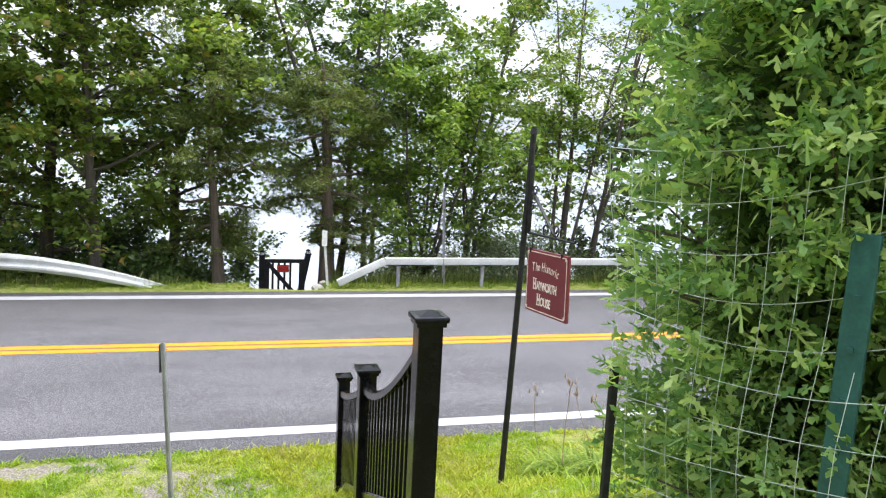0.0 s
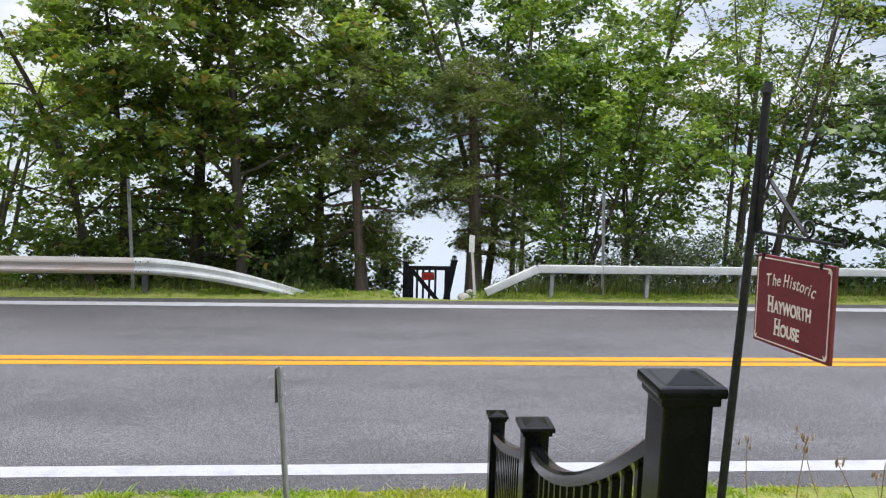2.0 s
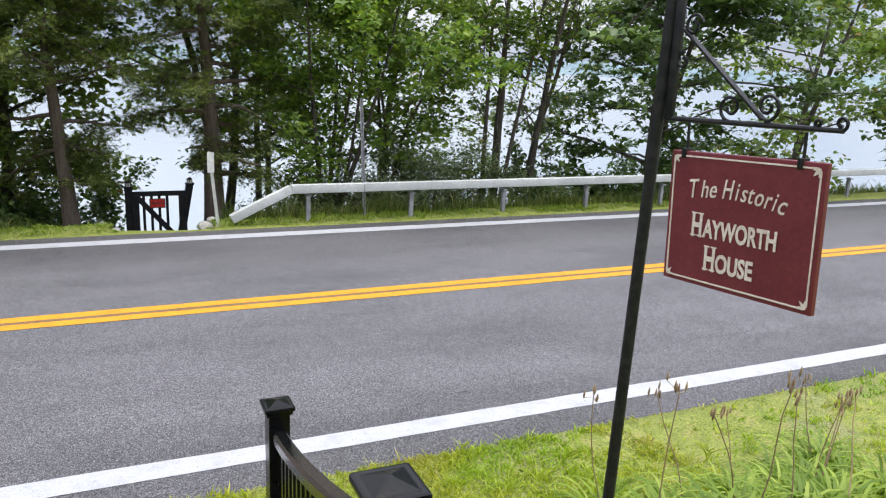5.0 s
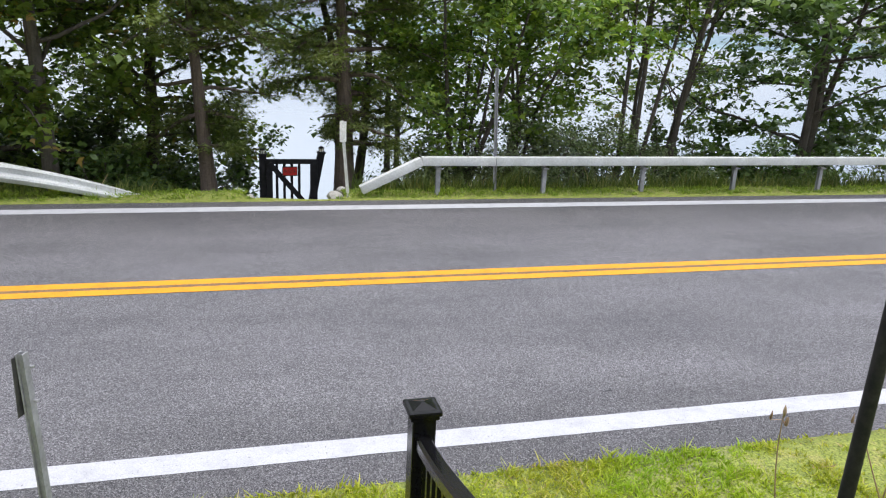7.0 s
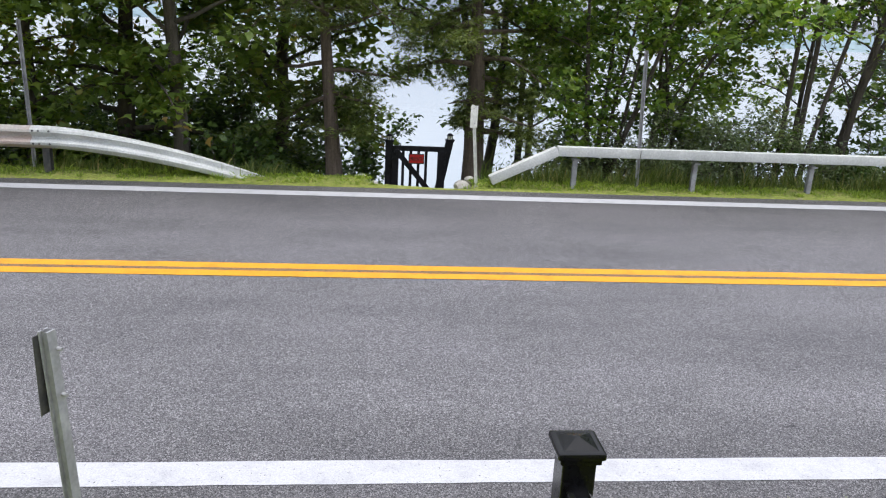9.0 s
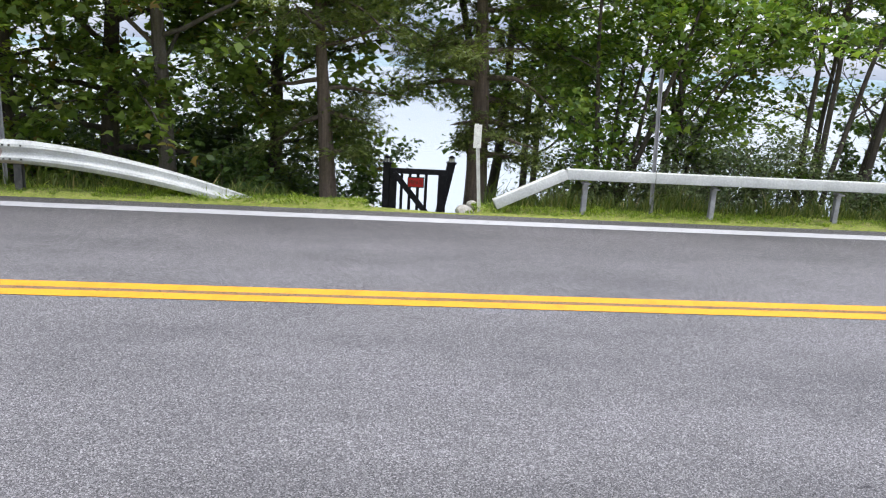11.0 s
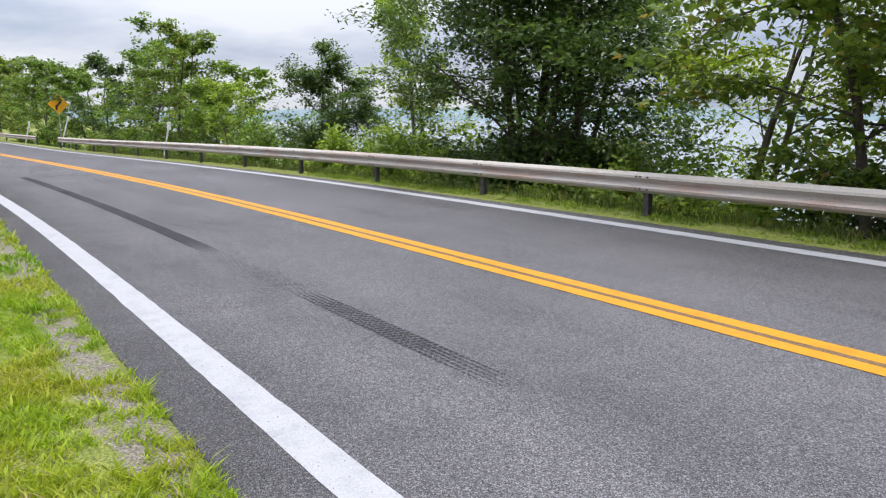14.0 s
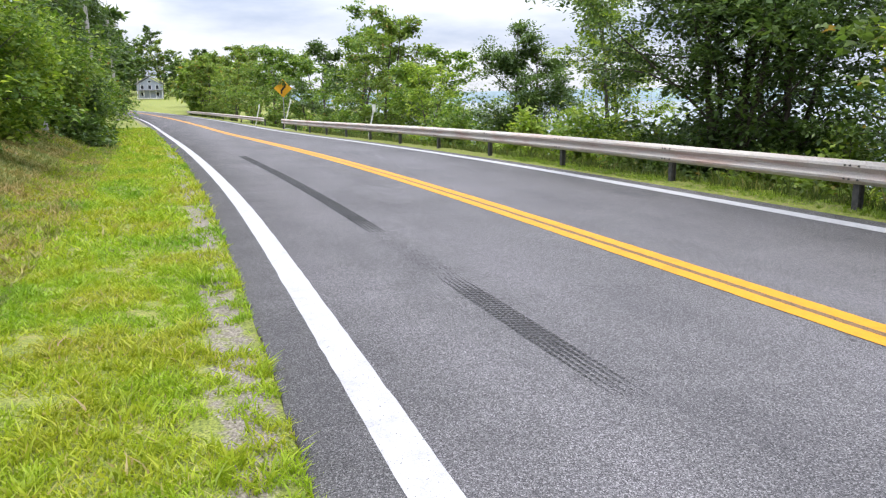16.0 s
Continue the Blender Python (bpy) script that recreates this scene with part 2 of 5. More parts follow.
MAT = {
    "asphalt": asphalt_material(),
    "white_paint": paint_material("white_road_paint", (0.42, 0.42, 0.445), (0.34, 0.34, 0.365), 0.42),
    "yellow_paint": paint_material("yellow_road_paint", (0.66, 0.29, 0.012), (0.54, 0.235, 0.012), 0.4),
    "old_yellow": paint_material("old_yellow_road_paint", (0.22, 0.13, 0.07), (0.15, 0.11, 0.08), 0.52),
    "rubber": rubber_material(),
    "rubber_faint": rubber_material("faint_tyre_rubber_trace", 0.78),
    "ground": ground_material(),
    "water": water_material(),
    "vinyl": worn("black_vinyl", (0.004, 0.004, 0.005), (0.008, 0.008, 0.009), 9, 90, 0.2, 0, 0.04, 0.001, gloss=0.2),
    "iron": worn("black_iron", (0.012, 0.012, 0.014), (0.03, 0.028, 0.03), 25, 140, 0.5, 0.1, 0.3, 0.002, gloss=0.3),
    "gate_black": worn("gate_black_paint", (0.007, 0.007, 0.01), (0.016, 0.015, 0.02), 12, 80, 0.55, gloss=0.15),
    "burgundy": worn("burgundy_sign_paint", (0.16, 0.018, 0.028), (0.19, 0.026, 0.036), 8, 70, 0.45, 0, 0.1, 0.001),
    "cream": worn("cream_lettering", (0.84, 0.74, 0.66), (0.74, 0.62, 0.55), 20, 90, 0.5, 0, 0.1, 0.001),
    "sign_red": worn("red_vinyl_letters", (0.45, 0.006, 0.014), (0.36, 0.006, 0.012), 30, 90, 0.4),
    "sign_black": worn("black_sign_plastic", (0.012, 0.01, 0.012), (0.02, 0.018, 0.02), 20, 80, 0.35),
    "galv": worn("weathered_galvanised_steel", (0.25, 0.25, 0.265), (0.38, 0.38, 0.4), 7, 60, 0.5, 0.1, 0.15, 0.002),
    "galv_white": worn("chalky_galvanised_rail", (0.5, 0.51, 0.5), (0.6, 0.61, 0.6), 3, 40, 0.75, 0.0, 0.12, 0.002),
    "rail_rust": worn("weathered_rail_with_rust_bloom", (0.5, 0.46, 0.43), (0.44, 0.31, 0.26), 2.6, 50, 0.68, 0.05, 0.15, 0.002, 0.45, 0.68, (0.35, 1, 3)),
    "dark_steel": worn("dull_dark_steel", (0.07, 0.07, 0.075), (0.12, 0.115, 0.11), 14, 80, 0.55, 0.4),
    "plastic_white": worn("white_marker_plastic", (0.74, 0.74, 0.7), (0.62, 0.61, 0.56), 12, 60, 0.5),
    "green_steel": worn("dark_green_enamel", (0.012, 0.075, 0.075), (0.02, 0.1, 0.095), 20, 90, 0.4),
    "wire": worn("bright_zinc_wire", (0.72, 0.76, 0.76), (0.6, 0.64, 0.64), 30, 90, 0.35, 0.5),
    "sign_yellow": worn("yellow_sheeting", (0.85, 0.42, 0.01), (0.8, 0.38, 0.01), 6, 40, 0.4),
    "bark": worn("grey_brown_bark", (0.1, 0.085, 0.07), (0.19, 0.165, 0.14), 5, 35, 0.9, 0, 0.9, 0.02, 0.35, 0.7, (3, 3, 0.5)),
    "bark_dark": worn("dark_furrowed_bark", (0.06, 0.048, 0.04), (0.12, 0.1, 0.085), 5, 35, 0.9, 0, 0.9, 0.02, 0.35, 0.7, (3, 3, 0.5)),
    "bark_red": worn("stringy_red_brown_bark", (0.085, 0.063, 0.05), (0.165, 0.125, 0.1), 6, 30, 0.9, 0, 0.9, 0.02, 0.35, 0.7, (4, 4, 0.35)),
    "pole_wood": worn("grey_pole_wood", (0.3, 0.28, 0.26), (0.4, 0.38, 0.35), 4, 30, 0.85, 0, 0.4, 0.006, 0.4, 0.65, (5, 5, 0.3)),
    "stone": worn("pale_field_stone", (0.34, 0.32, 0.29), (0.5, 0.48, 0.45), 9, 50, 0.85, 0, 0.6, 0.01),
    "concrete": worn("pale_concrete", (0.42, 0.4, 0.37), (0.54, 0.52, 0.48), 4, 70, 0.85, 0, 0.4, 0.004),
    "siding": worn("grey_house_siding", (0.3, 0.33, 0.38), (0.36, 0.39, 0.43), 2, 20, 0.7),
    "roofing": worn("grey_roof_shingle", (0.2, 0.2, 0.21), (0.28, 0.27, 0.27), 2, 20, 0.85),
    "trim_white": worn("white_house_trim", (0.75, 0.75, 0.75), (0.68, 0.68, 0.68), 3, 30, 0.6),
    "glass_dark": worn("dark_window_glass", (0.03, 0.035, 0.045), (0.05, 0.055, 0.06), 3, 20, 0.08),
    # pale blue-green of distance haze, mixed into the base colour
    "hill": worn("hazy_far_wooded_shore", (0.16, 0.22, 0.26), (0.2, 0.27, 0.29), 0.01, 0.08, 0.95),
    "maple": leaf_material("maple_leaf", (0.1, 0.155, 0.035), (0.165, 0.245, 0.052), (0.26, 0.34, 0.08), 0.42, 0.48, (0.3, 0.2, 0.06)),
    # also colours the hedge's inner sprays, where the dark stands for inner shade
    "maple_dark": leaf_material("dark_leaf_and_hedge_shade", (0.05, 0.09, 0.03), (0.08, 0.138, 0.04), (0.125, 0.19, 0.055), 0.4, 0.4),
    "maple_light": leaf_material("light_maple_leaf", (0.07, 0.14, 0.025), (0.13, 0.22, 0.035), (0.24, 0.32, 0.06), 0.48, 0.42),
    "cedar": leaf_material("cedar_spray", (0.075, 0.11, 0.03), (0.12, 0.16, 0.042), (0.19, 0.225, 0.07), 0.55, 0.35),
    "arborvitae": leaf_material("arborvitae_spray", (0.1, 0.21, 0.075), (0.26, 0.42, 0.15), (0.5, 0.62, 0.26), 0.5, 0.48),
    "olive": leaf_material("olive_shrub_leaf", (0.085, 0.12, 0.07), (0.15, 0.195, 0.11), (0.26, 0.31, 0.19), 0.5, 0.4),
    "bright": leaf_material("yellow_green_leaf", (0.12, 0.2, 0.025), (0.23, 0.33, 0.05), (0.38, 0.46, 0.1), 0.5, 0.5),
    "locust": leaf_material("locust_leaf", (0.19, 0.28, 0.03), (0.32, 0.42, 0.06), (0.48, 0.55, 0.12), 0.5, 0.6),
    "grass": leaf_material("grass_blade", (0.2, 0.27, 0.015), (0.33, 0.43, 0.025), (0.48, 0.54, 0.06), 0.5, 0.45, (0.42, 0.36, 0.16), [(0.32, (0.5, 0.74, 0.8)), (0.45, (0.9, 1.0, 1.0)), (0.56, (1.06, 0.97, 1.1)), (0.7, (1.12, 0.88, 1.9))]),
    "weed": leaf_material("roadside_weed", (0.05, 0.085, 0.02), (0.105, 0.15, 0.035), (0.21, 0.23, 0.08), 0.55, 0.38, (0.36, 0.3, 0.15)),
    "dry_grass": leaf_material("dry_bank_grass", (0.17, 0.18, 0.05), (0.33, 0.3, 0.11), (0.5, 0.43, 0.22), 0.7, 0.35, (0.45, 0.36, 0.2), [(0.34, (0.55, 0.8, 0.6)), (0.5, (1.0, 1.0, 1.0)), (0.66, (1.2, 1.0, 1.2))]),
    "straw": leaf_material("dry_stalk", (0.22, 0.14, 0.09), (0.32, 0.22, 0.15), (0.42, 0.31, 0.22), 0.8, 0.1),
    "flower": leaf_material("white_wildflower", (0.7, 0.7, 0.66), (0.78, 0.78, 0.74), (0.82, 0.82, 0.8), 0.7, 0.2),
}

# ---------------------------------------------------------------- builders
def bow(x):
    """How far the road has swung towards the hill at x."""
    x = np.asarray(x, float)
    t = (-x - 12.0) / 2
    soft = 2 * np.log1p(np.exp(np.clip(t, -30, 300)))
    return -0.036 * soft - 0.00032 * np.clip(soft, 0, 300) ** 2


def shade(ob, angle=35):
    for p in ob.data.polygons:
        p.use_smooth = True
    ob.data.set_sharp_from_angle(angle=radians(angle))


def from_arrays(name, verts, faces, material, parent=None, label="", smooth=False):
    """One mesh object from an array of places and an array of faces of equal size."""
    verts, faces = np.asarray(verts, dtype=np.float32), np.asarray(faces, dtype=np.int32)
    me = bpy.data.meshes.new(name)
    k = faces.shape[1]
    me.vertices.add(len(verts))
    me.vertices.foreach_set("co", verts.ravel())
    me.loops.add(faces.size)
    me.loops.foreach_set("vertex_index", faces.ravel())
    me.polygons.add(len(faces))
    me.polygons.foreach_set("loop_start", np.arange(0, faces.size, k, dtype=np.int32))
    me.update(calc_edges=True)
    me.materials.append(MAT[material])
    ob = new(name, me)
    if smooth:
        me.polygons.foreach_set("use_smooth", np.ones(len(faces), dtype=bool))
    if parent:
        ob.parent = parent
    if label:
        ob["label"] = label
    return ob


def part(name, bm, material, parent=None, label="", smooth=False):
    me = bpy.data.meshes.new(name)
    bm.to_mesh(me)
    bm.free()
    me.materials.append(MAT[material])
    ob = new(name, me)
    if parent:
        ob.parent = parent
    if label:
        ob["label"] = label
    if smooth:
        shade(ob)
    return ob


def thing(name, place, label, category, group="", turn=0.0):
    e = new(name)
    e.empty_display_size = 0.1
    e.matrix_basis = pose(*place, 0, 0, turn)
    return tagged(e, label, category, group)


def box(bm, centre, size, m=None, bevel=0.0):
    tmp = bmesh.new()
    bmesh.ops.create_cube(tmp, size=1.0)
    bmesh.ops.scale(tmp, vec=size, verts=tmp.verts)
    if bevel:
        bmesh.ops.bevel(tmp, geom=tmp.edges[:], offset=bevel, segments=2, affect="EDGES", profile=0.6)
    bmesh.ops.translate(tmp, vec=centre, verts=tmp.verts)
    if m:
        bmesh.ops.transform(tmp, matrix=m, verts=tmp.verts)
    me = bpy.data.meshes.new("tmp")
    tmp.to_mesh(me)
    tmp.free()
    bm.from_mesh(me)
    bpy.data.meshes.remove(me)
    return bm


def cyl(bm, a, b, r0, r1=None, sides=12):
    a, b = Vector(a), Vector(b)
    d = b - a
    m = Matrix.Translation((a + b) / 2) @ d.to_track_quat("Z", "Y").to_matrix().to_4x4()
    bmesh.ops.create_cone(bm, cap_ends=True, segments=sides, radius1=r0, radius2=r0 if r1 is None else r1, depth=d.length, matrix=m)
    return bm


def tubes(lines, sides=7):
    """Tubes along polylines of (place, radius): arrays of places and of four-cornered faces."""
    vs, fs, off = [], [], 0
    ang = np.linspace(0, 2 * math.pi, sides, endpoint=False)
    for pts, rad in lines:
        pts, rad = np.asarray(pts, float), np.asarray(rad, float)
        tan = np.gradient(pts, axis=0)
        tan /= np.linalg.norm(tan, axis=1)[:, None] + 1e-9
        ref = np.array([1.0, 0, 0]) if abs(tan[0][0]) < 0.8 else np.array([0, 1.0, 0])
        u = np.cross(tan, ref)
        u /= np.linalg.norm(u, axis=1)[:, None] + 1e-9
        w = np.cross(tan, u)
        ring = pts[:, None, :] + rad[:, None, None] * (np.cos(ang)[None, :, None] * u[:, None, :] + np.sin(ang)[None, :, None] * w[:, None, :])
        vs.append(ring.reshape(-1, 3))
        n = len(pts)
        i, j = np.meshgrid(np.arange(n - 1), np.arange(sides), indexing="ij")
        a, b = i * sides + j, i * sides + (j + 1) % sides
        fs.append(np.stack([a, b, b + sides, a + sides], -1).reshape(-1, 4) + off)
        off += n * sides
    return np.concatenate(vs), np.concatenate(fs)


def wood_mesh(lines):
    """Round stems, five-sided limbs, three-sided twigs, in one mesh."""
    vs, fs, off = [], [], 0
    for sides, lo, hi in ((9, 0.055, 9), (5, 0.012, 0.055), (3, 0, 0.012)):
        some = [ln for ln in lines if lo <= ln[1][0] < hi]
        if some:
            v, f = tubes(some, sides)
            vs.append(v), fs.append(f + off)
            off += len(v)
    return np.concatenate(vs), np.concatenate(fs)


SHAPES = {  # leaf outlines: along, across, out of the leaf
    "lobed": ([(0, 0, 0), (0.22, 0.5, -0.06), (0.5, 0.2, 0.02), (1, 0, -0.1), (0.5, -0.2, 0.02), (0.22, -0.5, -0.06)], [(0, 1, 2), (0, 2, 4), (2, 3, 4), (0, 4, 5)]),
    "oval": ([(0, 0, 0), (0.42, 0.27, 0.06), (1, 0, -0.08), (0.42, -0.27, 0.06)], [(0, 1, 2), (0, 2, 3)]),
    "broad": ([(0, 0, 0), (0.4, 0.42, 0.05), (1, 0, -0.1), (0.4, -0.42, 0.05)], [(0, 1, 2), (0, 2, 3)]),
    "narrow": ([(0, 0, 0), (0.42, 0.13, 0.05), (1, 0, -0.1), (0.42, -0.13, 0.05)], [(0, 1, 2), (0, 2, 3)]),
    "fan": ([(0, 0, 0), (0.8, 0.4, -0.05), (0.5, 0.1, 0.03), (1.0, -0.05, -0.08), (0.45, -0.12, 0.03), (0.75, -0.42, -0.04)], [(0, 2, 1), (0, 4, 3), (0, 5, 4)]),
    "scale": ([(0, 0, 0), (0.5, 0.26, -0.04), (0.5, 0.06, 0.02), (0.85, 0.2, -0.06), (1.1, 0, -0.1), (0.78, -0.17, -0.05), (0.46, -0.06, 0.02), (0.42, -0.27, -0.04)], [(0, 2, 1), (0, 4, 2), (2, 4, 3), (0, 6, 4), (6, 5, 4), (0, 7, 6)]),
    "spray": ([(0.0, 0.0, 0.0), (0.3, 0.05, 0.01), (0.3, -0.05, 0.01), (0.36, 0.34, -0.03), (0.2, 0.04, 0.0), (0.42, -0.36, -0.03), (0.22, -0.04, 0.0), (0.62, 0.04, 0.0), (0.62, -0.04, 0.0), (0.74, 0.3, -0.08), (0.46, 0.03, 0.0), (0.8, -0.28, -0.08), (0.5, -0.03, 0.0), (1.0, 0.06, -0.13), (1.04, -0.05, -0.13), (0.56, 0.36, -0.05), (0.6, -0.38, -0.05)],
              [(0, 1, 2), (4, 1, 3), (1, 15, 3), (6, 5, 2), (2, 5, 16), (1, 7, 2), (2, 7, 8), (10, 7, 9), (12, 11, 8), (7, 13, 8), (8, 13, 14)]),
    "frond": ([(0.0, 0.1, 0), (0.0, -0.1, 0), (1.0, 0.0, -0.1), (0.1, 0.0, 0.01), (0.36, 0.06, 0.01), (0.62, 0.46, -0.06), (0.16, 0.0, 0.01), (0.42, -0.06, 0.01), (0.68, -0.44, -0.06),
               (0.38, 0.0, 0.0), (0.62, 0.06, 0.0), (0.92, 0.32, -0.1), (0.44, 0.0, 0.0), (0.68, -0.06, 0.0), (0.98, -0.28, -0.1)], [(0, 1, 2), (3, 4, 5), (6, 8, 7), (9, 10, 11), (12, 14, 13)]),
}


def leaves(pos, out, size, shape, rng, upward=1.05, droop=0.3, loose=0.8):
    """Leaves at the places pos, pointing along out, bent down by droop: arrays of places and triangles."""
    n = len(pos)
    nor = rng.normal(0, 0.55, (n, 3))
    nor[:, 2] += upward
    nor /= np.linalg.norm(nor, axis=1)[:, None]
    d = out + rng.normal(0, loose, (n, 3))
    d[:, 2] -= droop
    d -= (d * nor).sum(1)[:, None] * nor
    d /= np.linalg.norm(d, axis=1)[:, None] + 1e-9
    side = np.cross(nor, d)
    pts, tri = SHAPES[shape]
    pts = np.array(pts)
    s = (size * rng.uniform(0.6, 1.25, n))[:, None, None]
    v = pos[:, None, :] + s * (pts[None, :, 0:1] * d[:, None, :] + pts[None, :, 1:2] * side[:, None, :] + pts[None, :, 2:3] * nor[:, None, :])
    f = np.array(tri)[None] + (np.arange(n) * len(pts))[:, None, None]
    return v.reshape(-1, 3), f.reshape(-1, 3)


def bend_line(rng, a, direction, length, n, wander, sag=0.0):
    pts = [np.array(a, float)]
    d = np.array(direction, float)
    d /= np.linalg.norm(d)
    for i in range(n):
        d = d + rng.normal(0, wander, 3) + np.array([0, 0, -sag])
        d /= np.linalg.norm(d)
        pts.append(pts[-1] + d * length / n)
    return np.array(pts)


def dip(x):
    """How far the road sinks below its level at the walk, towards the bend."""
    u = np.clip((-np.asarray(x, float) - 15) / 40, 0, 1)
    return -0.3 * u * u * (3 - 2 * u)


def low_over_road(pts):
    """Whether a bough would hang in the cleared space over the road and its rails."""
    v = pts[:, 1] - bow(pts[:, 0])
    return bool(np.any((v > -1) & (v < 8.4) & (pts[:, 2] < 2.0)))


def over_path(p):
    """Whether places lie in the space kept clear over the path from the gate to the lake."""
    return (p[:, 0] > 0.3) & (p[:, 0] < 1.35) & (p[:, 1] > 8.2) & (p[:, 2] < 1.3)


def tree(name, place, height, spread, low, label, bark="bark", leaf="maple", shape="lobed", size=0.13, count=9000, stems=1, radius=0.16,
         lean=(0, 0), limbs=16, seed=1, rise=0.55, sag=0.03, clump=0.28, category="tree", group="", tip=0.0, wander=0.05, fan=0.18):
    """A tree: tapered stems that fork into limbs and twigs, with leaves in clumps round the twigs. low: where the crown begins."""
    rng = np.random.default_rng(seed)
    base = np.array(place, float)
    wood, twigs = [], []
    for s in range(stems):
        a = rng.uniform(0, 2 * math.pi)
        off = np.array([math.cos(a), math.sin(a), 0]) * (radius * 1.5 if stems > 1 else 0)
        dirn = np.array([lean[0], lean[1], 1.0]) + (np.array([math.cos(a), math.sin(a), 0]) * rng.uniform(0.03, fan) if stems > 1 else 0)
        h = height * (rng.uniform(0.78, 1.0) if stems > 1 else 1.0)
        r = radius * (rng.uniform(0.6, 1.0) if stems > 1 else 1.0)
        line = bend_line(rng, off + [0, 0, -0.25], dirn, h, 12, wander)
        t = np.linspace(0, 1, 13)
        rad = r * (1 - 0.86 * t) * (1 + 0.45 * np.exp(-t * 16))
        wood.append((line, rad))
        for k in range(max(3, limbs // stems)):
            u = low / height + (1 - low / height) * (k + rng.uniform(0, 1)) / max(3, limbs // stems)
            u = min(u, 0.97)
            i = u * 12
            p = line[int(i)] + (line[min(int(i) + 1, 12)] - line[int(i)]) * (i - int(i))
            az = k * 2.4 + rng.uniform(-0.5, 0.5) + s
            reach = spread * (0.45 + 0.75 * math.sin(math.pi * min(1, max(0.12, (u * height - low) / max(height - low, 0.1) * (1 - tip) + 0.12)) ** 0.8)) * rng.uniform(0.7, 1.15)
            dl = np.array([math.cos(az), math.sin(az), rise * rng.uniform(0.4, 1.5)])
            lb = bend_line(rng, p, dl, reach, 7, 0.13, sag)
            if over_path(lb + base).any():
                lb = lb[0] + (lb - lb[0]) * 0.45
            if low_over_road(lb + base):
                continue
            wood.append((lb, np.linspace(max(0.012, r * 0.38 * (1 - u * 0.6)), 0.006, 8)))
            for q in range(6):
                j = rng.integers(1, 8)
                td = lb[j] - lb[j - 1]
                td = td / np.linalg.norm(td) + rng.normal(0, 0.75, 3)
                tw = bend_line(rng, lb[j], td, reach * rng.uniform(0.22, 0.5), 4, 0.2, sag)
                if low_over_road(tw + base) or over_path(tw + base).any():
                    continue
                if q < 4:
                    wood.append((tw, np.linspace(0.009, 0.003, 5)))
                twigs.append(tw)
            twigs.append(lb[3:])
    tree_ob = thing(name, place, label, category, group)
    v, f = wood_mesh(wood)
    from_arrays("trunk", v, f, bark, tree_ob, "", True)
    ends = np.concatenate([tw[1:] for tw in twigs])
    outs = np.concatenate([np.repeat((tw[-1] - tw[0])[None] / (np.linalg.norm(tw[-1] - tw[0]) + 1e-9), len(tw) - 1, 0) for tw in twigs])
    count = int(count * 1.0)
    pick = rng.integers(0, len(ends), count)
    pos = ends[pick] + rng.normal(0, clump * 0.58, (count, 3)) * np.array([1, 1, 0.32])
    clear = pos[:, 1] + base[1] - bow(pos[:, 0] + base[0])
    ok = ~((clear > -1) & (clear < 8.3) & (pos[:, 2] + base[2] < 1.9)) & ~over_path(pos + base)
    pos, pick = pos[ok], pick[ok]
    v, f = leaves(pos, outs[pick], size, shape, rng)
    from_arrays("crown", v, f, leaf, tree_ob)
    return tree_ob


def hang_cloud(name, place, radii, label, leaf, shape, size, count, seed, stems=9, category="shrub", bark="bark", group=""):
    """A many-stemmed shrub, leafy all the way down, with an uneven outline."""
    rng = np.random.default_rng(seed)
    wood, tw = [], []
    for s in range(stems):
        a = rng.uniform(0, 2 * math.pi)
        out = rng.uniform(0.1, 1.0)
        goal = np.array([math.cos(a) * radii[0] * out, math.sin(a) * radii[1] * out, radii[2] * rng.uniform(0.65, 1.05) * (1 - 0.35 * out)])
        line = bend_line(rng, (0, 0, -0.2), goal, np.linalg.norm(goal), 8, 0.12, 0.02)
        wood.append((line, np.linspace(0.03, 0.005, 9)))
        for k in range(9):
            j = rng.integers(1, 9)
            t = bend_line(rng, line[j], (line[j] - line[j - 1]) / np.linalg.norm(line[j] - line[j - 1]) + rng.normal(0, 0.8, 3), radii[0] * rng.uniform(0.2, 0.55), 4, 0.2, 0.05)
            wood.append((t, np.linspace(0.01, 0.003, 5)))
            tw.append(t)
    ob = thing(name, place, label, category, group)
    v, f = wood_mesh(wood)
    from_arrays("stem", v, f, bark, ob, "", True)
    ends = np.concatenate([t[1:] for t in tw])
    outs = np.concatenate([np.repeat((t[-1] - t[0])[None] / (np.linalg.norm(t[-1] - t[0]) + 1e-9), len(t) - 1, 0) for t in tw])
    pick = rng.integers(0, len(ends), count)
    v, f = leaves(ends[pick] + rng.normal(0, 0.13 * radii[0] ** 0.5, (count, 3)), outs[pick], size, shape, rng)
    from_arrays("foliage", v, f, leaf, ob)
    return ob


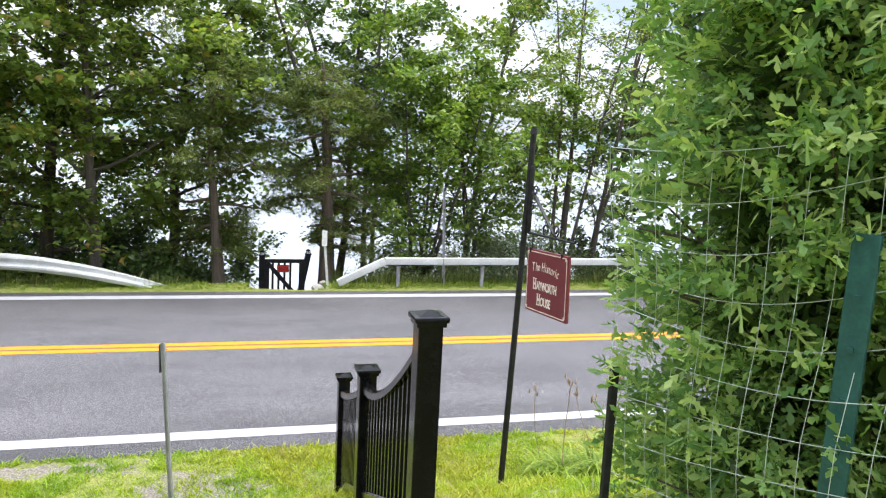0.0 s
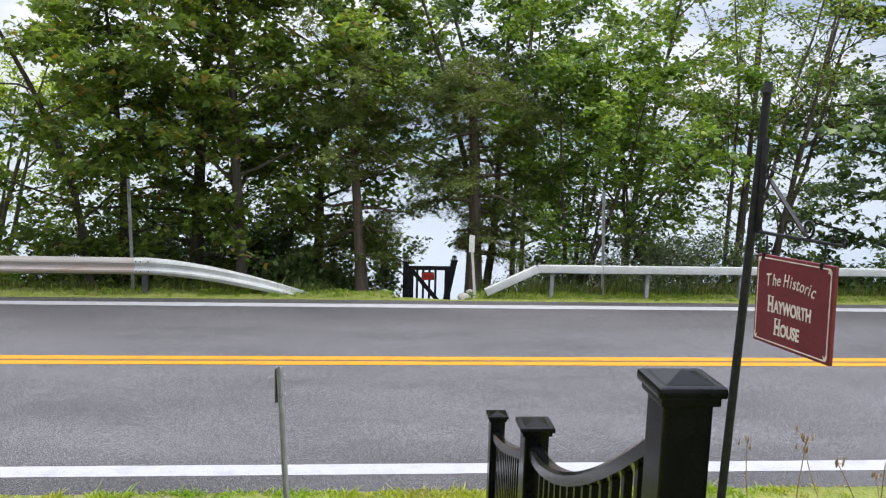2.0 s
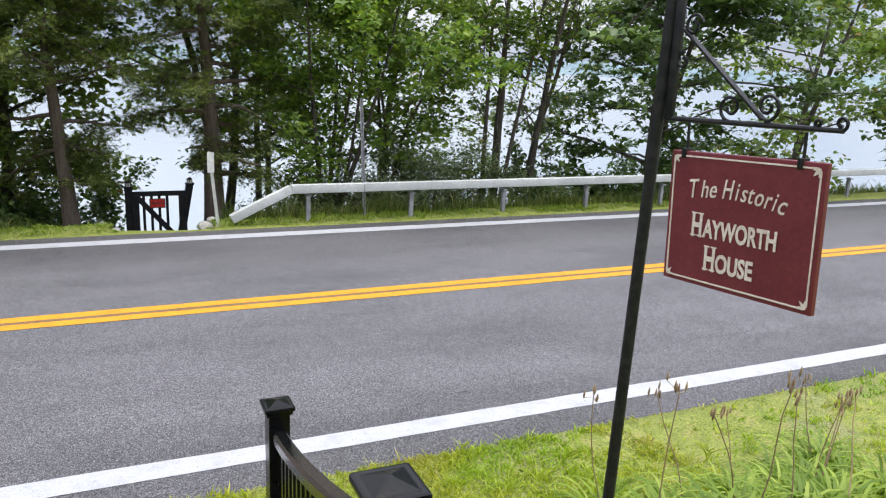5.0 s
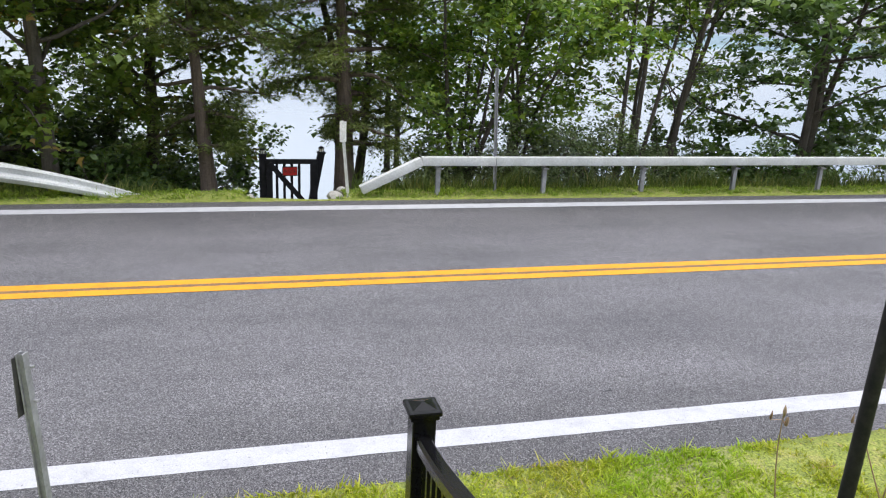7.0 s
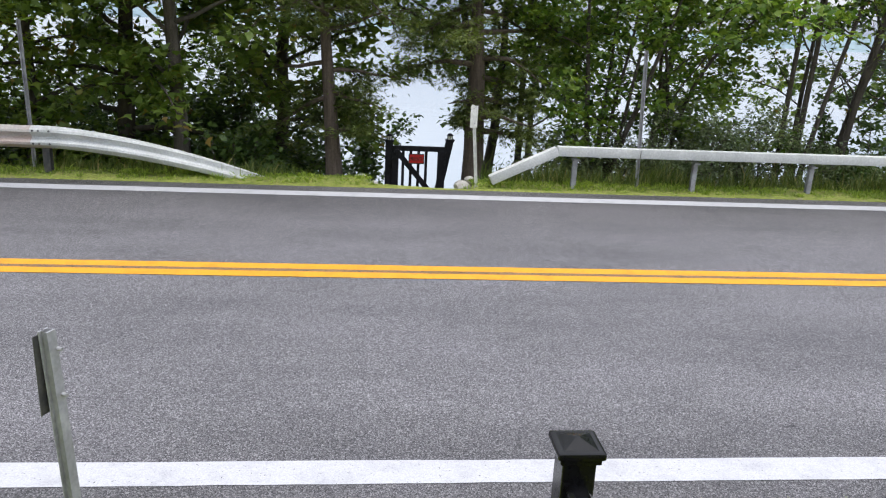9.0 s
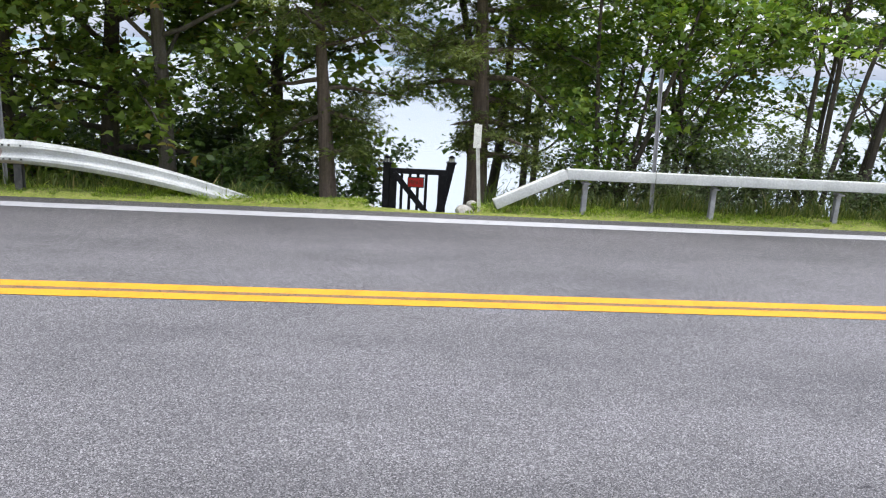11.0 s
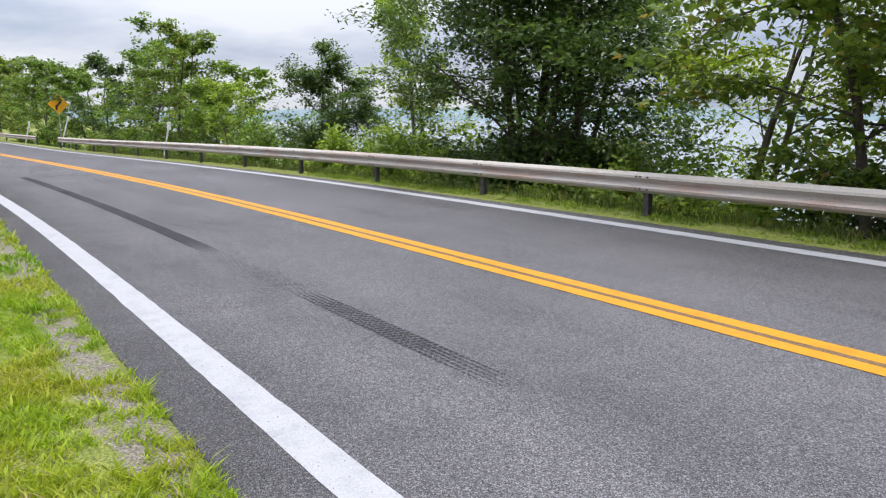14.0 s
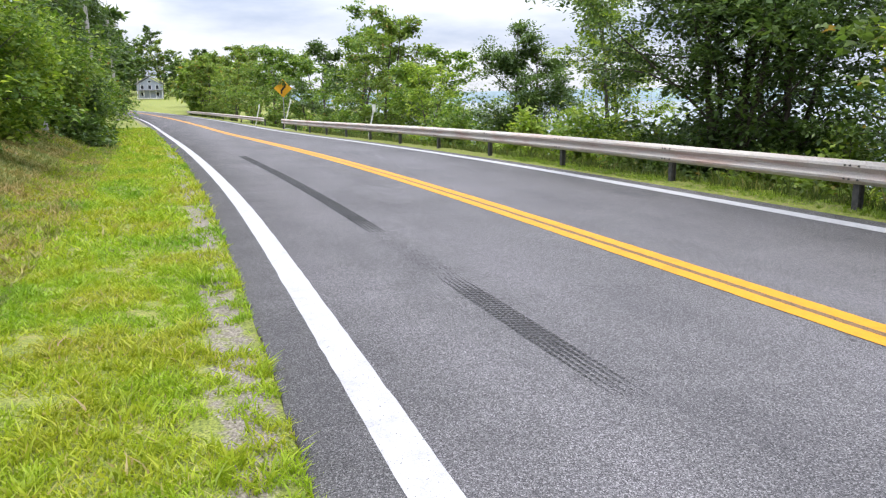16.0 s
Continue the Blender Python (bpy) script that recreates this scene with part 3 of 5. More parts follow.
def blades(name, pos, length, width, material, seed, label, lean=0.45):
    """Grass: one bent blade of two triangles at every place."""
    rng = np.random.default_rng(seed)
    n = len(pos)
    a = rng.uniform(0, 2 * math.pi, n)
    side = np.stack([np.cos(a), np.sin(a), np.zeros(n)], 1)
    b = rng.uniform(0, 2 * math.pi, n)
    tilt = np.stack([np.cos(b), np.sin(b), np.zeros(n)], 1) * (lean * rng.uniform(0.2, 1.6, n))[:, None]
    h = (length * rng.uniform(0.45, 1.3, n))[:, None]
    w = (width * rng.uniform(0.6, 1.3, n))[:, None]
    up = np.array([0, 0, 1.0])
    mid = pos + h * 0.45 * (up + tilt * 0.5)
    top = pos + h * (up * 0.85 + tilt)
    v = np.stack([pos, mid + side * w, mid - side * w, top], 1).reshape(-1, 3)
    k = (np.arange(n) * 4)[:, None]
    f = np.concatenate([k + [0, 1, 2], k + [2, 1, 3]], 0)
    ob = from_arrays(name, v, f, material)
    return tagged(ob, label, "grass", "", "stuff")


# ---------------------------------------------------------------- lie of the land
LANE = 3.4


def land(x, y):
    """Height of the ground."""
    x, y = np.asarray(x, float), np.asarray(y, float)
    v = y - bow(x)
    start = -1.55 - 1.35 / (1 + np.exp(np.clip((x + 6.5) / 1.2, -40, 40))) + np.where(x > 2, -0.12 * np.clip(x - 2, 0, 4), 0)
    s = np.clip(start - v, 0, None)
    left = 1 / (1 + np.exp(np.clip((x + 7) / 1.5, -40, 40)))
    steep = 0.44 * (1 - left) + 0.38 * left
    bank = np.where(s < 3.1, s * steep, 3.1 * steep + (s - 3.1) * 0.16)
    bank = bank * (1 - np.exp(-(s / 0.35) ** 2 - 0.02)) + 0.02 * np.clip(-0.5 - v, 0, 1.2)
    z = np.where(v < -0.45, bank + 0.012, -0.05)
    d = np.clip(v - 7.3, 0, None)
    fall = np.where(d < 0.75, 0.04 * np.sin(d / 0.75 * math.pi) + 0.01, 0.0 - (d - 0.75) * 0.5)
    z = np.where(v > 7.3, np.maximum(fall, -6.5), z)
    z = z + np.where((v > 7.3) & (np.abs(x - 0.7) < 0.75), -0.16 * np.clip((v - 7.42) / 0.3, 0, 1), 0)
    # past the bend a wooded rise closes the view behind the house
    rise = np.clip((-x - 135) / 30, 0, 1) * np.clip((v - 8) / 5, 0, 1) * np.clip((60 - y) / 25, 0, 1)
    knoll = -0.2 + np.clip((-x - 165) / 110, 0, 1) ** 1.3 * 3.3 + np.clip(-x - 283, 0, 120) * 0.09
    z = z * (1 - rise) + knoll * rise
    z = z + dip(x)
    return z


def axis(near, step, far):
    out = [0.0]
    while out[-1] < far:
        out.append(out[-1] + (step if out[-1] < near else max(step, (out[-1] - near) * 0.16 + step)))
    return np.array(out)


gx = np.concatenate([-axis(24, 0.16, 3000)[:0:-1], axis(12, 0.16, 3000)])
gy = np.concatenate([(-axis(6, 0.14, 2500) - 0.46)[:0:-1], [-0.46, -0.44, 1.5, 4, 7.28], 7.31 + axis(3.5, 0.14, 2600)])
rng = np.random.default_rng(5)
GX, GY = np.meshgrid(gx, gy, indexing="ij")
GY = GY + bow(GX)
GZ = land(GX, GY)
rough = np.array([[noise.fractal((float(a) * 0.9, float(b) * 0.9, 0.3), 1.0, 2.0, 3) for b in gy] for a in gx[(np.abs(gx) < 40)]])
lump = np.zeros_like(GZ)
lump[np.abs(gx) < 40] = rough
off_road = ((GY - bow(GX)) < -0.47) | ((GY - bow(GX)) > 7.4)
GZ = GZ + lump * 0.035 * off_road
nx, ny = len(gx), len(gy)
ii, jj = np.meshgrid(np.arange(nx - 1), np.arange(ny - 1), indexing="ij")
qa = ii * ny + jj
ground = from_arrays("ground", np.stack([GX, GY, GZ], -1).reshape(-1, 3), np.stack([qa, qa + ny, qa + ny + 1, qa + 1], -1).reshape(-1, 4), "ground", None, "", True)
V = GY - bow(GX)
bare = np.clip(1.0 - np.abs(V + 0.66) / 0.42, 0, 1) * 0.92 / (1 + np.exp(np.clip((GX + 1.0) / 0.3, -40, 40))) + np.clip(1 - np.abs(V - 7.36) / 0.2, 0, 1) * 0.7
bare += np.where((V < -3.0) & (GX < -5), 0.62 * np.exp(-((V + 4.2) / 0.8) ** 2), 0)
bare += np.where((V > 8.6) & (GX > -120), 0.8, 0)
bare += 1.0 * np.exp(-((GX + 0.6) / 0.9) ** 2 - ((V + 1.35) / 0.55) ** 2)
att = ground.data.attributes.new("bare", "FLOAT_COLOR", "POINT")
bc = np.clip(bare, 0, 1).reshape(-1)
att.data.foreach_set("color", np.stack([bc, bc, bc, np.ones_like(bc)], -1).ravel())
tagged(ground, "grassy roadside bank and verge with bare soil patches", "ground", "", "structure")

bm = bmesh.new()
for a, b in (((-3000, 11), (3000, 3200)),):
    vs = [bm.verts.new(p) for p in ((a[0], a[1], -3.4), (b[0], a[1], -3.4), (b[0], b[1], -3.4), (a[0], b[1], -3.4))]
    bm.faces.new(vs)
tagged(part("water", bm, "water"), "pale calm lake under an overcast sky", "lake", "", "structure")


def strip(name, x0, x1, y0, y1, z, material, step=0.5, ragged=0.0, seed=3, parent=None, thick=0.0):
    """A band that follows the road's bend."""
    r = np.random.default_rng(seed)
    xs = np.arange(x0, x1 + step / 2, step)
    n = len(xs)
    j0, j1 = r.normal(0, ragged, n), r.normal(0, ragged, n)
    lift = z + dip(xs)
    a = np.stack([xs, y0 + bow(xs) + j0, lift], 1)
    b = np.stack([xs, y1 + bow(xs) + j1, lift], 1)
    rows = [a, b]
    if thick:
        lo = np.array([0, 0, thick])
        rows = [a - lo, a, b, b - lo]
    k = len(rows)
    v = np.stack(rows, 1).reshape(-1, 3)
    i = np.arange(n - 1)[:, None] * k
    f = np.concatenate([np.concatenate([i + m, i + k + m, i + k + m + 1, i + m + 1], 1) for m in range(k - 1)], 0)
    ob = from_arrays(name, v, f, material, parent)
    return ob


road = tagged(strip("road", -240, 170, -0.46, 7.36, 0.0, "asphalt", 0.25, 0.022, 4, None, 0.08), "grey worn asphalt two-lane road with painted lines", "road", "", "structure")
for nm, ya, yb, mt, lb in (("edge_line", -0.11, 0.11, "white_paint", "worn white edge line on the asphalt"), ("edge_line", 2 * LANE - 0.13, 2 * LANE + 0.15, "white_paint", "worn white edge line on the asphalt"),
                           ("centre_line", LANE - 0.195, LANE - 0.034, "yellow_paint", "yellow line of the double centre line"), ("centre_line", LANE + 0.04, LANE + 0.2, "yellow_paint", "yellow line of the double centre line"),
                           ("centre_line_stain", LANE - 0.033, LANE + 0.039, "old_yellow", "brownish remains of older paint between the centre lines")):
    tagged(strip(nm, -200, 150, ya, yb, 0.005, mt, 0.2, 0.0025, 7), lb, "road marking", "", "structure")


def skid_mark():
    """Black tyre trace of five ribs, heavy at its far end and faint in the middle."""
    t = thing("skid_mark", (0, 0, 0.006), "black tyre skid mark on the grey asphalt", "skid mark")
    ribs = [("far_trace", -24.1, -9.7, 0.0, "rubber"), ("tread_print", -6.95, -4.2, 0.0, "rubber_faint"), ("faint_trace", -9.7, -6.95, 1.1, "rubber_faint")]
    for nm, x0, x1, thin, mt in ribs:
        vs, fs = [], []
        for k in range(5):
            y = (k - 2) * 0.044
            xs = np.arange(x0, x1, 0.06 if x0 > -8 else 0.22)
            w = 0.019 * (1 - thin * 0.7)
            for x in xs:
                i = len(fs)
                c = 1.29 + y + float(bow(x))
                fade = min(1.0, (x1 - x) / 1.3 + 0.12, (x - x0) / 0.7 + 0.4) if nm == "tread_print" else (min(1.0, (x1 - x) / 1.2 + 0.2) if nm == "far_trace" else 1.0)
                w = 0.019 * (1 - thin * 0.7) * fade
                ln = (0.042 if x0 > -8 else 0.22) * (1 if thin == 0 else 0.35)
                sk = 0.012 * (k - 2)
                dz = float(dip(x))
                vs += [(x + sk, c - w, dz), (x + ln + sk, c - w, dz), (x + ln + sk, c + w, dz), (x + sk, c + w, dz)]
                fs.append((4 * i, 4 * i + 1, 4 * i + 2, 4 * i + 3))
        tagged(from_arrays(nm, vs, fs, mt, t), "", "", "", "stuff")


skid_mark()

# ---------------------------------------------------------------- stair fence
def cap(bm, w, z):
    """A flared post cap with a low pyramid on it."""
    box(bm, (0, 0, z + 0.012), (w, w, 0.024), None, 0.009)
    box(bm, (0, 0, z - 0.008), (w * 0.86, w * 0.86, 0.02), None, 0.004)
    h = w * 0.36
    base = [bm.verts.new((sx * h, sy * h, z + 0.0245)) for sx, sy in ((-1, -1), (1, -1), (1, 1), (-1, 1))]
    top = [bm.verts.new((sx * h * 0.12, sy * h * 0.12, z + 0.024 + w * 0.12)) for sx, sy in ((-1, -1), (1, -1), (1, 1), (-1, 1))]
    bm.faces.new(top)
    for i in range(4):
        bm.faces.new((base[i], base[(i + 1) % 4], top[(i + 1) % 4], top[i]))


def fence_post(x, y, top, w, cw, label):
    z0 = float(land(x, y)) - 0.06
    t = thing("fence_post", (x, y, z0), label, "fence post", "posts of the stair fence")
    part("shaft", box(bmesh.new(), (0, 0, (top - z0) / 2 - 0.02), (w, w, top - z0 - 0.03), None, 0.007), "vinyl", t)
    bm = bmesh.new()
    cap(bm, cw, top - z0 - 0.04)
    part("post_cap", bm, "vinyl", t, "black pyramid post cap")
    return t


POSTS = [(0.364, -5.1, 2.535, 0.1, 0.14), (0.426, -3.447, 1.8, 0.106, 0.15), (0.558, -1.597, 1.147, 0.1, 0.142)]
for p, lb in zip(POSTS, ("thick black vinyl newel post at the top of the fence", "black vinyl fence post with a pyramid cap", "black vinyl fence post at the road end of the fence")):
    fence_post(*p, lb)


def fence_panel(p, q, za, zb, dip, seed):
    """A railing between two posts whose top rail sweeps down in a curve."""
    a, b = Vector((p[0], p[1], 0)), Vector((q[0], q[1], 0))
    d = (b - a).normalized()
    a, b = a + d * (p[3] / 2 - 0.004), b - d * (q[3] / 2 - 0.004)
    n = 18
    side = Vector((-d.y, d.x, 0))
    t = thing("stair_railing", (a.x, a.y, float(land(a.x, a.y))), "black vinyl railing panel with a curved top rail", "railing", "panels of the stair fence")
    inv = t.matrix_basis.inverted()

    def top_z(u):
        return zb + (za - zb) * ((1 - u) ** dip)

    def foot_z(u):
        m = a.lerp(b, u)
        return float(land(m.x, m.y)) + 0.09

    for nm, fz, w, h in (("top_rail", top_z, 0.066, 0.05), ("bottom_rail", foot_z, 0.045, 0.045)):
        bm = bmesh.new()
        ring_old = None
        prof = [(-0.5, -0.5), (0.5, -0.5), (0.5, 0.25), (0.33, 0.5), (-0.33, 0.5), (-0.5, 0.25)]
        for i in range(n + 1):
            u = i / n
            m = a.lerp(b, u)
            ring = [bm.verts.new(inv @ Vector((m.x + side.x * px * w, m.y + side.y * px * w, fz(u) + pz * h))) for px, pz in prof]
            if ring_old:
                for k in range(6):
                    bm.faces.new((ring_old[k], ring_old[(k + 1) % 6], ring[(k + 1) % 6], ring[k]))
            ring_old = ring
        part(nm, bm, "vinyl", t, "", True)
    count = int((b - a).length / 0.098)
    for i in range(count):
        u = (i + 0.6) / (count + 0.2)
        m = a.lerp(b, u)
        z0, z1 = foot_z(u), top_z(u) - 0.02
        bm = box(bmesh.new(), (0, 0, (z1 - z0) / 2), (0.022, 0.022, z1 - z0))
        bmesh.ops.translate(bm, vec=inv @ Vector((m.x, m.y, z0)), verts=bm.verts)
        part("baluster", bm, "vinyl", t)


fence_panel(POSTS[0], POSTS[1], 2.37, 1.675, 1.55, 1)
fence_panel(POSTS[1], POSTS[2], 1.615, 0.995, 1.2, 2)


# ---------------------------------------------------------------- hanging sign
def scroll(bm, centre, r, turns, start, flip, w=0.006):
    """A flat iron scroll in the plane of the bracket."""
    n = 26
    pts = []
    for i in range(n + 1):
        u = i / n
        a = start + flip * u * turns * 2 * math.pi
        rr = r * (1 - 0.72 * u)
        pts.append((0, centre[0] + rr * math.cos(a), centre[1] + rr * math.sin(a)))
    for a, b in zip(pts, pts[1:]):
        cyl(bm, a, b, w, w, 6)


def ribbon_sign():
    y0, zg = -2.66, float(land(1.66, -2.66))
    t = thing("sign_post", (1.655, y0, zg - 0.2), "slim black iron sign post leaning slightly, with a scrolled bracket", "sign post")
    m = t.matrix_basis.inverted()
    bm = bmesh.new()
    cyl(bm, (1.655, y0, zg - 0.2), (1.745, y0, 3.3), 0.024, 0.022, 14)
    cyl(bm, (1.744, y0, 3.27), (1.747, y0, 3.325), 0.03, 0.02, 14)
    bmesh.ops.transform(bm, matrix=m, verts=bm.verts)
    part("pole", bm, "iron", t, "", True)
    # flat bars of the bracket, in the plane of the board
    br = Matrix.Translation((1.735, y0, 0.0)) @ Matrix.Rotation(radians(6), 4, "Z")
    bm = bmesh.new()
    box(bm, (0, -0.04, 2.79), (0.02, 0.034, 0.5), None, 0.004)
    cyl(bm, (0, -0.03, 2.545), (0.0, -0.7, 2.56), 0.010, 0.008, 8)
    a, e = Vector((0, -0.07, 2.85)), Vector((0, -0.43, 2.57))
    mid = Matrix.Translation((a + e) / 2) @ (e - a).to_track_quat("Y", "Z").to_matrix().to_4x4()
    box(bm, (0, 0, 0), (0.024, (e - a).length, 0.009), mid, 0.002)
    for c, r, tn, st, fl in (((-0.107, 2.862), 0.04, 1.25, 2.9, -1), ((-0.44, 2.612), 0.046, 1.3, -1.5, -1), ((-0.3, 2.6), 0.045, 1.25, -1.5, 1), ((-0.078, 2.745), 0.03, 1.1, 1.6, -1), ((-0.69, 2.58), 0.022, 1.1, -1.5, -1), ((-0.62, 2.575), 0.014, 1.0, -1.5, 1)):
        scroll(bm, c, r, tn, st, fl)
    bmesh.ops.transform(bm, matrix=m @ br, verts=bm.verts)
    part("bracket", bm, "iron", t, "black iron bracket with scrolls", True)

    # the board hangs in the plane of the bracket and faces the stair
    W, Hh = 0.584, 0.455
    b = thing("hanging_sign", (1.724, -2.79, 1.987), "burgundy wooden sign with cream lettering, hung on hooks", "sign")
    tilt = Matrix.Rotation(radians(-90 + 6), 4, "Z") @ Matrix.Rotation(radians(-2.6), 4, "Y")
    b.matrix_basis = Matrix.Translation((1.724, -2.79, 1.987)) @ tilt
    # local x runs along the board towards the house, local -y faces the stair
    part("board", box(bmesh.new(), (W / 2, 0.0, Hh / 2), (W, 0.022, Hh), None, 0.004), "burgundy", b)
    yf = -0.0125
    bm = bmesh.new()
    for cx, cz, sx, sz in ((W / 2, 0.017, W - 0.05, 0.005), (W / 2, Hh - 0.017, W - 0.05, 0.005), (0.016, Hh / 2, 0.005, Hh - 0.05), (W - 0.016, Hh / 2, 0.005, Hh - 0.05)):
        box(bm, (cx, yf, cz), (sx, 0.003, sz))
    part("border", bm, "cream", b, "thin cream border line")
    for cx, sx in ((0.016, 1), (W - 0.016, -1)):
        for cz, sz in ((0.017, 1), (Hh - 0.017, -1)):
            bm = bmesh.new()
            for a in (10, 45, 80):
                d = Vector((sx * math.cos(radians(a)), 0, sz * math.sin(radians(a))))
                e = Vector((-d.z, 0, d.x))
                o = Vector((cx, yf - 0.002, cz))
                ln = 0.034 if a == 45 else 0.028
                vs = [bm.verts.new(o), bm.verts.new(o + d * ln * 0.5 + e * 0.006), bm.verts.new(o + d * ln), bm.verts.new(o + d * ln * 0.5 - e * 0.006)]
                bm.faces.new(vs)
            part("corner_ornament", bm, "cream", b)

    def word(txt, x0, x1, z, high, tilt_deg=0.0, shear=0.0, bold=0.014):
        """Letters set between x0 and x1, their capitals as high as given."""
        cu = bpy.data.curves.new("letters", "FONT")
        cu.body, cu.size, cu.extrude, cu.offset, cu.shear = txt, 1.0, 0.004, bold, shear
        o = new("letters", cu)
        bpy.context.view_layer.update()
        me = bpy.data.meshes.new_from_object(o.evaluated_get(bpy.context.evaluated_depsgraph_get()))
        bpy.data.objects.remove(o)
        xs = [v.co.x for v in me.vertices]
        sx, sz = (x1 - x0) / (max(xs) - min(xs)), high / 0.72
        me.transform(Matrix.Diagonal((sx, sz, 0.25, 1)) @ Matrix.Translation((-min(xs), 0, 0)))
        ob = new("lettering", me)
        me.materials.clear()
        me.materials.append(MAT["cream"])
        ob.parent = b
        ob.matrix_basis = Matrix.Translation((x0, yf - 0.001, z)) @ Matrix.Rotation(radians(90), 4, "X") @ Matrix.Rotation(radians(tilt_deg), 4, "Z")
        return ob

    # first line on a shallow arch, letter by letter
    text = "The Historic"
    wid = [0.042, 0.032, 0.03, 0.016, 0.046, 0.018, 0.026, 0.022, 0.032, 0.026, 0.018, 0.03]
    pos, room = 0.096, 0.375 / sum(wid)
    for ch, w in zip(text, wid):
        w *= room
        u = (pos + w / 2 - 0.27) / 0.19
        if ch != " ":
            word(ch, pos + 0.001, pos + w * (0.9 if ch not in "i" else 0.75), 0.29 + 0.021 * (1 - u * u), 0.066 if ch.isupper() else 0.061, -9 * u, 0.25, 0.004)
        pos += w
    word("H", 0.115, 0.157, 0.171, 0.08, 0, 0, 0.03)
    word("AYWORTH", 0.162, 0.447, 0.173, 0.061, 0, 0, 0.03)
    word("H", 0.178, 0.221, 0.062, 0.082, 0, 0, 0.03)
    word("OUSE", 0.226, 0.372, 0.063, 0.061, 0, 0, 0.03)
    # slab serifs on the two large capitals
    for hx0, hx1, z0, z1 in ((0.115, 0.157, 0.171, 0.251), (0.178, 0.221, 0.062, 0.144)):
        for hx in (hx0 + 0.007, hx1 - 0.007):
            for hz in (z0 + 0.002, z1 - 0.002):
                part("serif", box(bmesh.new(), (hx, yf - 0.001, hz), (0.022, 0.003, 0.005)), "cream", b)
    for hx in (0.055, W - 0.085):
        bm = bmesh.new()
        box(bm, (hx, 0, Hh - 0.008), (0.018, 0.036, 0.034), None, 0.003)
        cyl(bm, (hx, 0, Hh), (hx, 0, Hh + 0.098 - 0.03 * hx), 0.005, 0.005, 8)
        part("hook", bm, "iron", b, "black iron hook")


ribbon_sign()


# ---------------------------------------------------------------- roadside posts
def channel_post(x, y, z0, top, lean, label, turn=0, material="galv", wide=0.06, plate=None):
    """A steel U-channel post with bolt holes, and a narrow reflector plate on some."""
    t = thing("marker_post", (x, y, z0), label, "marker post", "", turn)
    h = top - z0
    bm = bmesh.new()
    prof = [(-wide / 2, 0.0), (-wide / 2 + 0.012, 0.0), (-0.014, 0.024), (0.014, 0.024), (wide / 2 - 0.012, 0.0), (wide / 2, 0.0),
            (wide / 2, 0.004), (wide / 2 - 0.01, 0.004), (0.016, 0.029), (-0.016, 0.029), (-wide / 2 + 0.01, 0.004), (-wide / 2, 0.004)]
    rings = [[bm.verts.new((px + lean[0] * z, py + lean[1] * z, z)) for px, py in prof] for z in (-0.15, h)]
    for k in range(len(prof)):
        bm.faces.new((rings[0][k], rings[0][(k + 1) % 12], rings[1][(k + 1) % 12], rings[1][k]))
    bm.faces.new(rings[1])
    part("channel", bm, material, t)
    if plate:
        w, ph = plate
        bm = box(bmesh.new(), (lean[0] * (h - ph / 2), -0.008 + lean[1] * (h - ph / 2), h - ph / 2 - 0.01), (w, 0.004, ph), None, 0.0015)
        part("reflector_plate", bm, "dark_steel" if material == "galv" else "plastic_white", t, "narrow reflector plate seen edge on")
        for dz in (0.05, ph - 0.05):
            part("bolt", cyl(bmesh.new(), (lean[0] * (h - dz), 0.0, h - dz), (lean[0] * (h - dz), -0.016, h - dz), 0.006, 0.006, 8), "galv", t)
    return t


channel_post(-0.885, -1.5, float(land(-0.885, -1.5)), 1.428, (0.015, -0.042), "galvanised steel marker post with a grey reflector plate", 250, "galv", 0.036, (0.07, 0.24))
channel_post(1.52, 7.6, float(land(1.52, 7.6)), 1.22, (-0.09, 0), "white plastic marker post beside the gate, leaning", 10, "plastic_white", 0.05, (0.11, 0.32))
channel_post(4.09, 7.8, float(land(4.09, 7.8)), 2.1, (-0.045, 0), "bare galvanised sign post behind the guard rail", 0, "galv", 0.06)
channel_post(-4.98, 7.95, float(land(-4.98, 7.95)), 2.12, (-0.01, 0), "bare galvanised sign post behind the guard rail", 0, "galv", 0.06)


# ---------------------------------------------------------------- guard rails
RAIL_Y = 7.5


